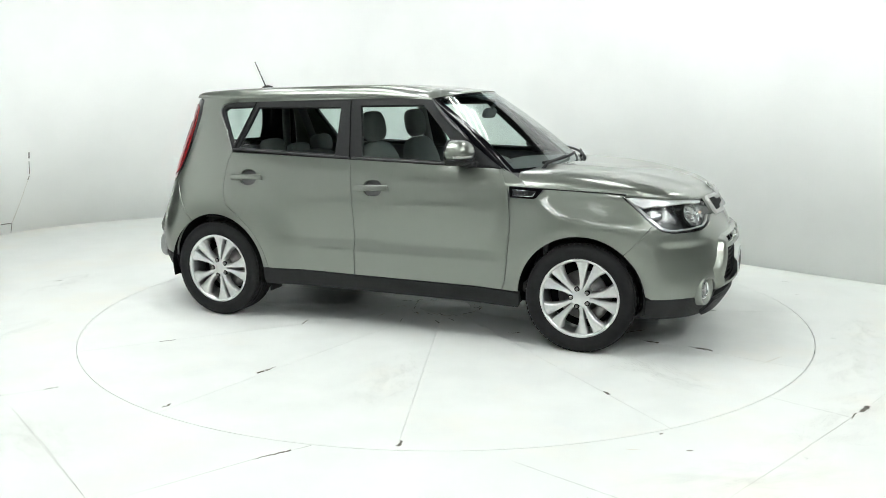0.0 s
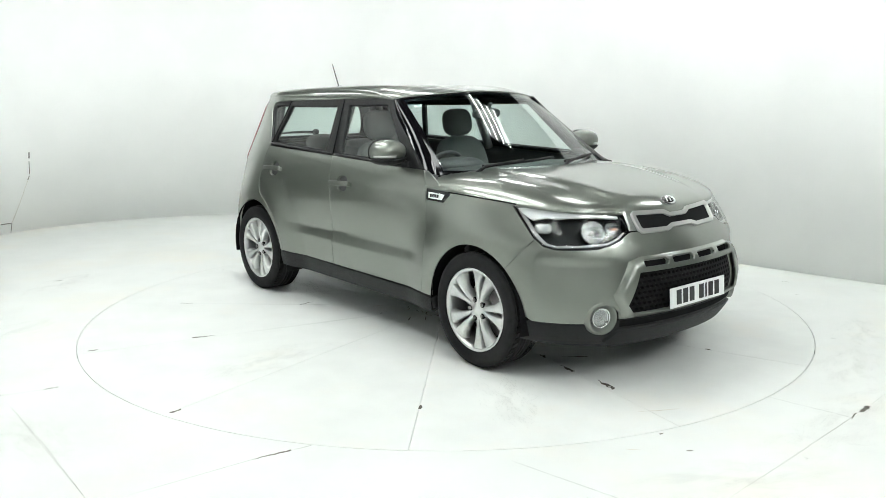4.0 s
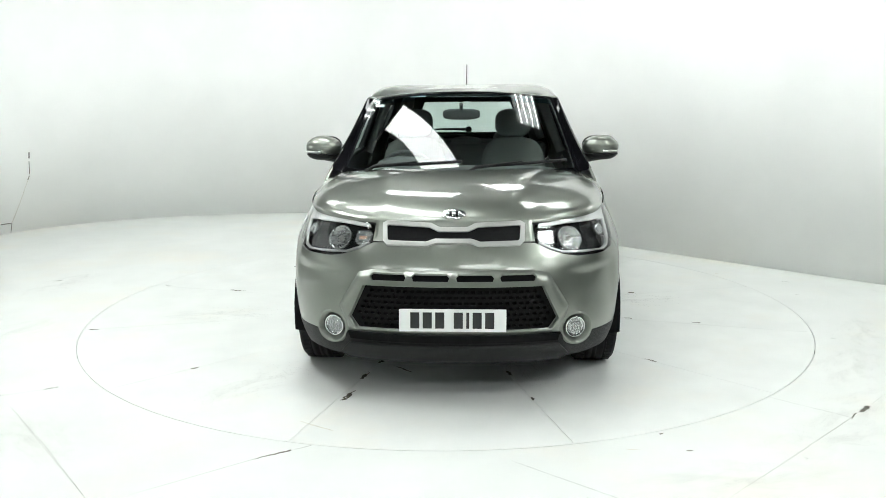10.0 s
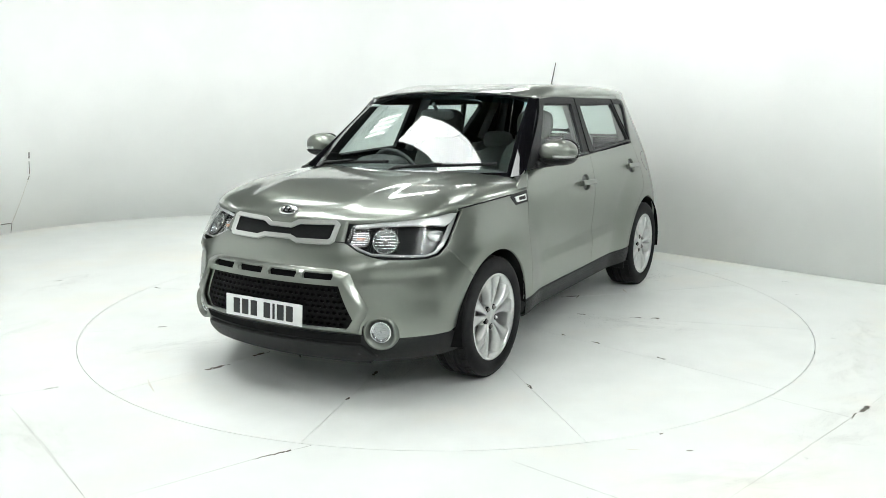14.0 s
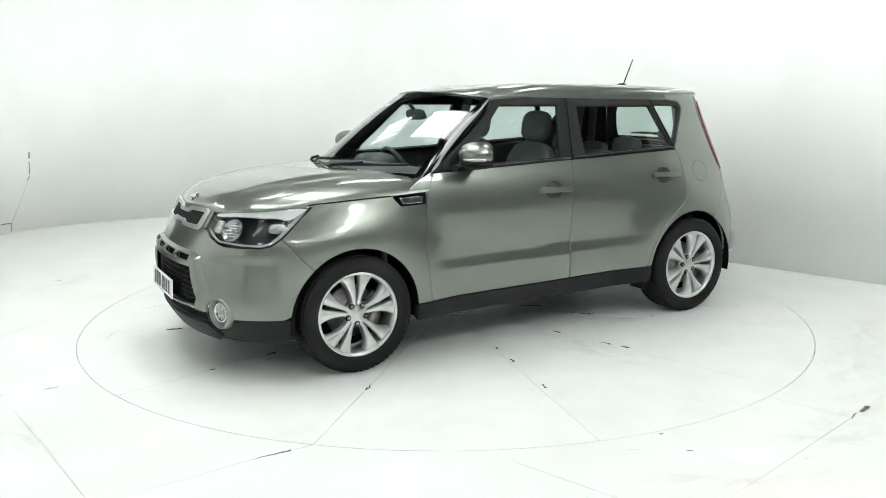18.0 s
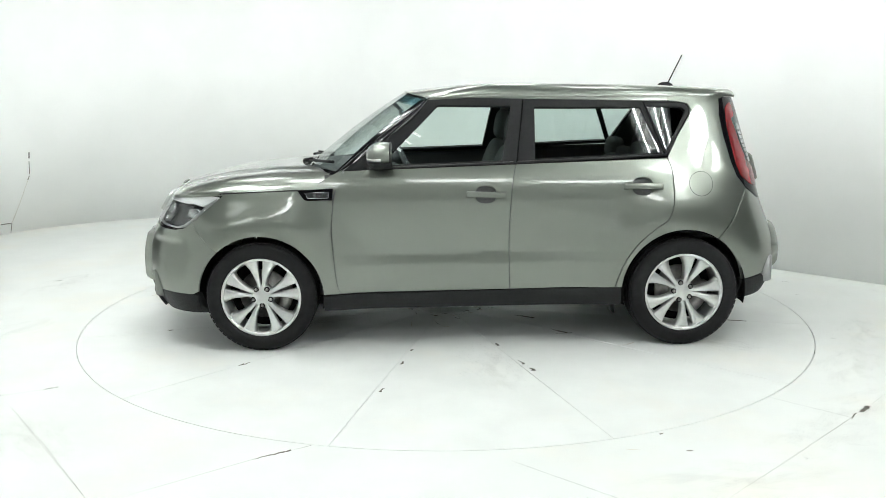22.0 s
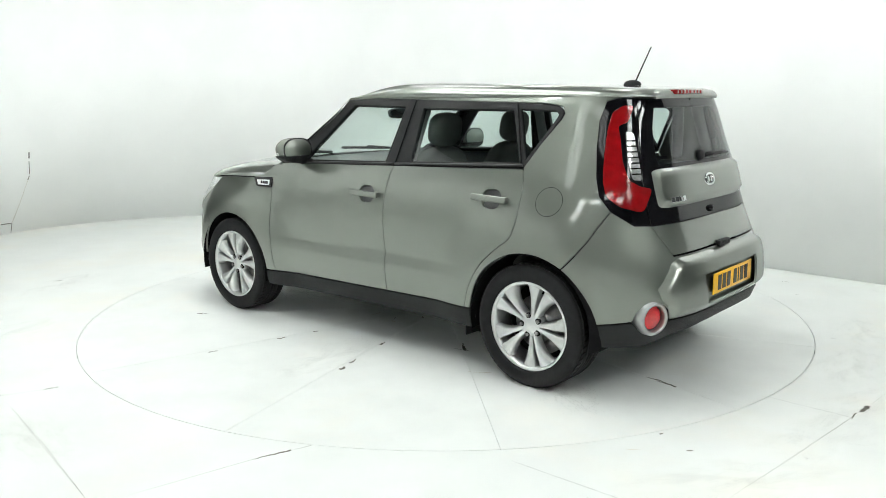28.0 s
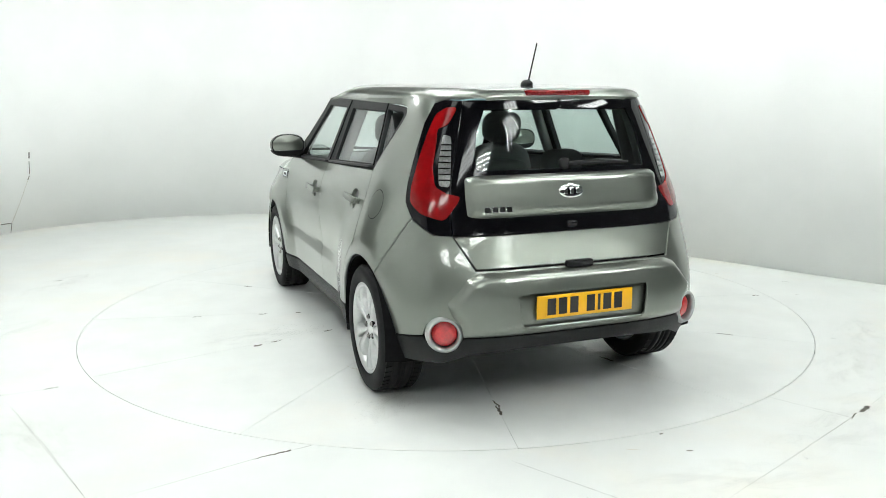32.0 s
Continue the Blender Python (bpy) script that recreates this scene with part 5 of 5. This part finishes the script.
def flake(pts, width, seed, z=0.0012):
    """A ragged thin chip along a line."""
    rnd = random.Random(seed)
    bm = bmesh.new()
    line = dense(list(pts) + [pts[-1]], 0.02)[:-1] if len(pts) > 1 else pts
    line = line if len(line) > 2 else list(pts)
    L, R = [], []
    n = len(line)
    for i, p in enumerate(line):
        a, b = Vector(line[max(i - 1, 0)]), Vector(line[min(i + 1, n - 1)])
        d = (b - a)
        d = d.normalized() if d.length > 1e-6 else Vector((1, 0))
        nn = Vector((-d.y, d.x))
        w = width * (0.25 + rnd.random()) * math.sin(math.pi * (i + 0.6) / (n + 0.2)) ** 0.5
        q = Vector(p) + nn * (rnd.random() - 0.5) * width * 0.8
        L.append(bm.verts.new((*(q + nn * w / 2), z)))
        R.append(bm.verts.new((*(q - nn * w / 2), z)))
    for i in range(n - 1):
        bm.faces.new((R[i], R[i + 1], L[i + 1], L[i]))
    bmesh.ops.recalc_face_normals(bm, faces=bm.faces)
    if sum(f.normal.z for f in bm.faces) < 0:
        bmesh.ops.reverse_faces(bm, faces=bm.faces)
    return bm


def stain_sheet():
    """Thin see-through dirt, patchy and fading to its rim."""
    m = mat("beige_floor_stain", (0.80, 0.72, 0.52), 0.45)
    nt = m.node_tree
    tc, ln, n, r, k, mul, t, x = (nt.nodes.new("ShaderNode" + q) for q in ("TexCoord", "VectorMath", "TexNoise", "MapRange", "MapRange", "Math", "BsdfTransparent", "MixShader"))
    ln.operation, mul.operation = "LENGTH", "MULTIPLY"
    n.inputs["Scale"].default_value, n.inputs["Detail"].default_value, n.inputs["Roughness"].default_value = 5.0, 8, 0.7
    r.inputs["From Min"].default_value, r.inputs["From Max"].default_value = 0.45, 0.75
    k.inputs["From Min"].default_value, k.inputs["From Max"].default_value, k.inputs["To Min"].default_value, k.inputs["To Max"].default_value = 0.1, 0.5, 0.15, 0.0
    nt.links.new(tc.outputs["Object"], ln.inputs[0])
    nt.links.new(tc.outputs["Object"], n.inputs["Vector"])
    nt.links.new(n.outputs["Fac"], r.inputs["Value"])
    nt.links.new(ln.outputs["Value"], k.inputs["Value"])
    nt.links.new(r.outputs[0], mul.inputs[0])
    nt.links.new(k.outputs[0], mul.inputs[1])
    nt.links.new(mul.outputs[0], x.inputs[0])
    nt.links.new(t.outputs[0], x.inputs[1])
    nt.links.new(nt.nodes["Principled BSDF"].outputs[0], x.inputs[2])
    nt.links.new(x.outputs[0], nt.nodes["Material Output"].inputs[0])
    return m


def polar(a, r):
    return (r * math.cos(radians(a)), r * math.sin(radians(a)))


floor_ob = bpy.data.objects["floor"]
STAIN = stain_sheet()
for x, y, a, wx, wy in ((2.05, -2.02, 40, 1.3, 0.5), (1.75, -2.35, 20, 0.9, 0.5), (1.2, -2.75, 10, 1.2, 0.45), (2.3, -1.4, 60, 1.1, 0.5), (-2.9, -0.6, 70, 1.0, 0.5), (-1.9, -2.3, -40, 0.9, 0.4), (-3.2, 0.8, 80, 1.0, 0.6), (2.7, -0.7, 70, 0.9, 0.4)):
    bm = bmesh.new()
    bmesh.ops.create_circle(bm, cap_ends=True, segments=28, radius=0.5)
    part("floor_stain", bm, STAIN, floor_ob).matrix_basis = pose(x, y, 0.0007, 0, 0, a) @ Matrix.Diagonal((wx, wy, 1, 1))
for a, r, wx, wy in ((20, 1.2, 1.3, 0.5), (100, 1.4, 1.0, 0.5), (200, 1.3, 1.2, 0.6), (-80, 1.6, 1.0, 0.5), (-30, 1.9, 0.9, 0.4), (150, 1.9, 0.8, 0.4)):
    bm = bmesh.new()
    bmesh.ops.create_circle(bm, cap_ends=True, segments=28, radius=0.5)
    part("worn_patch", bm, STAIN, turntable).matrix_basis = pose(*polar(a, r), 0.0007, 0, 0, a) @ Matrix.Diagonal((wx, wy, 1, 1))
# hairline crack in the left wall
def wall_crack(pts, r):
    return tube([(x + 0.004, y - 0.003, z) for x, y, z in pts], r, 6)


wall_ob = bpy.data.objects["wall_round"]
for pts, r in (([(-4.758, 3.589, 0.90), (-4.762, 3.584, 0.83)], 0.006), ([(-4.764, 3.580, 0.80), (-4.769, 3.574, 0.654)], 0.0035), ([(-4.772, 3.57, 0.63), (-4.784, 3.552, 0.585)], 0.004), ([(-4.784, 3.552, 0.585), (-4.853, 3.456, 0.33), (-4.918, 3.365, 0.116)], 0.0016),
               ([(-4.918, 3.365, 0.116), (-4.988, 3.267, 0.112)], 0.004), ([(-4.918, 3.365, 0.116), (-4.932, 3.345, 0.01)], 0.003)):
    part("wall_crack", wall_crack(pts, r), SCUFF if r < 0.002 else CRACK, wall_ob)
# chips on the turntable's joints
for k, (a, r0, r1, w) in enumerate([(77, 1.05, 1.08, 0.02), (77, 1.28, 1.34, 0.016), (77, 1.74, 1.79, 0.02), (107, 0.96, 1.02, 0.022), (107, 1.32, 1.40, 0.014), (107, 1.47, 1.52, 0.022), (-105, 1.66, 1.80, 0.016),
                                    (-105, 2.36, 2.42, 0.018), (-13, 1.80, 1.95, 0.03), (-14, 1.5, 1.62, 0.022), (-14, 1.28, 1.34, 0.018), (16, 1.48, 1.55, 0.024), (16, 1.9, 1.94, 0.02), (137, 0.92, 1.06, 0.018),
                                    (-74, 2.38, 2.44, 0.02), (166, 1.9, 2.1, 0.012), (46, 1.7, 1.78, 0.014), (-44, 1.95, 2.0, 0.016), (-164, 1.5, 1.6, 0.016), (-134, 1.9, 2.0, 0.014), (150, 0.55, 0.7, 0.02)]):
    part("paint_chip", flake([polar(a, r0), polar(a + 0.3, (r0 + r1) / 2), polar(a, r1)], w, k), CRACK, turntable)
rnd = random.Random(5)
for k in range(30):
    a = 12 * k + rnd.uniform(-4, 4)
    r = rnd.uniform(0.20, 0.27)
    part("paint_chip", flake([polar(a, r), polar(a + 5, r + rnd.uniform(-0.01, 0.02)), polar(a + rnd.uniform(9, 15), r + rnd.uniform(0, 0.03))], rnd.uniform(0.003, 0.012), 400 + k), CRACK if k % 2 else SCUFF, turntable)
for k in range(20):
    a, r = rnd.uniform(0, 360), rnd.uniform(0.15, 0.55) if k < 14 else rnd.uniform(0.8, 2.3)
    part("paint_chip", flake([polar(a, r), polar(a + 2, r + 0.03), polar(a + 5, r + rnd.uniform(0.03, 0.09))], rnd.uniform(0.003, 0.010), 50 + k), CRACK if k % 3 else SCUFF, turntable)
# cracks in the fixed floor
for k, (pts, w) in enumerate([([(2.01, -2.06), (2.06, -2.03), (2.10, -1.99)], 0.028), ([(1.93, -2.16), (1.99, -2.08)], 0.008), ([(-0.83, -2.56), (-0.76, -2.52), (-0.68, -2.47)], 0.012),
                              ([(-1.25, -2.88), (-0.83, -2.56)], 0.0014), ([(-0.68, -2.47), (-0.60, -2.42)], 0.0014), ([(-2.24, -1.88), (-1.8, -2.4), (-1.40, -2.90)], 0.0014), ([(-2.14, -1.70), (-2.08, -1.66)], 0.012),
                              ([(-2.5, -1.86), (-2.14, -1.70)], 0.0014), ([(1.62, -1.83), (1.78, -1.98), (1.95, -2.14)], 0.0014), ([(1.08, -2.93), (1.5, -2.55), (1.98, -2.10)], 0.0014), ([(2.1, -1.99), (2.6, -1.5)], 0.0014),
                              ([(0.98, -2.32), (1.0, -2.31)], 0.018), ([(1.05, -2.50), (1.075, -2.49)], 0.012), ([(0.25, -2.56), (0.5, -2.78), (0.7, -2.95)], 0.0012), ([(-3.3, 0.9), (-3.24, 0.92)], 0.02)]):
    part("floor_crack", flake(pts, w, 200 + k, 0.0012), CRACK, floor_ob)
for k in range(24):
    a, r = rnd.uniform(-150, 60), rnd.uniform(2.55, 4.0)
    p = polar(a, r)
    part("floor_crack", flake([p, (p[0] + rnd.uniform(-0.04, 0.04), p[1] + 0.01), (p[0] + rnd.uniform(-0.07, 0.07), p[1] + 0.02)], rnd.uniform(0.002, 0.006), 300 + k, 0.0012), SCUFF if k % 2 else CRACK, floor_ob)


def motions():
    """The turntable turns at an even pace and carries the car."""
    turn = [-21.06, -28.24, -35.44, -42.64, -49.83, -56.99, -64.13, -71.26, -78.39, -85.53, -92.67, -99.83, -106.99, -114.14, -121.26, -128.4, -135.54,
            -142.68, -149.81, -156.91, -164.01, -171.09, -178.18, -185.27, -192.32, -199.34, -206.35, -213.37, -220.44, -227.49, -234.53, -241.57, -248.62]
    walk(turntable, [(float(t), pose(0, 0, 0, 0, 0, a)) for t, a in enumerate(turn)])
    walk(car, [(float(t), pose(0, 0, 0, 0, 0, a) @ Matrix.Translation((-0.144, 0.129, 0))) for t, a in enumerate(turn)])


motions()
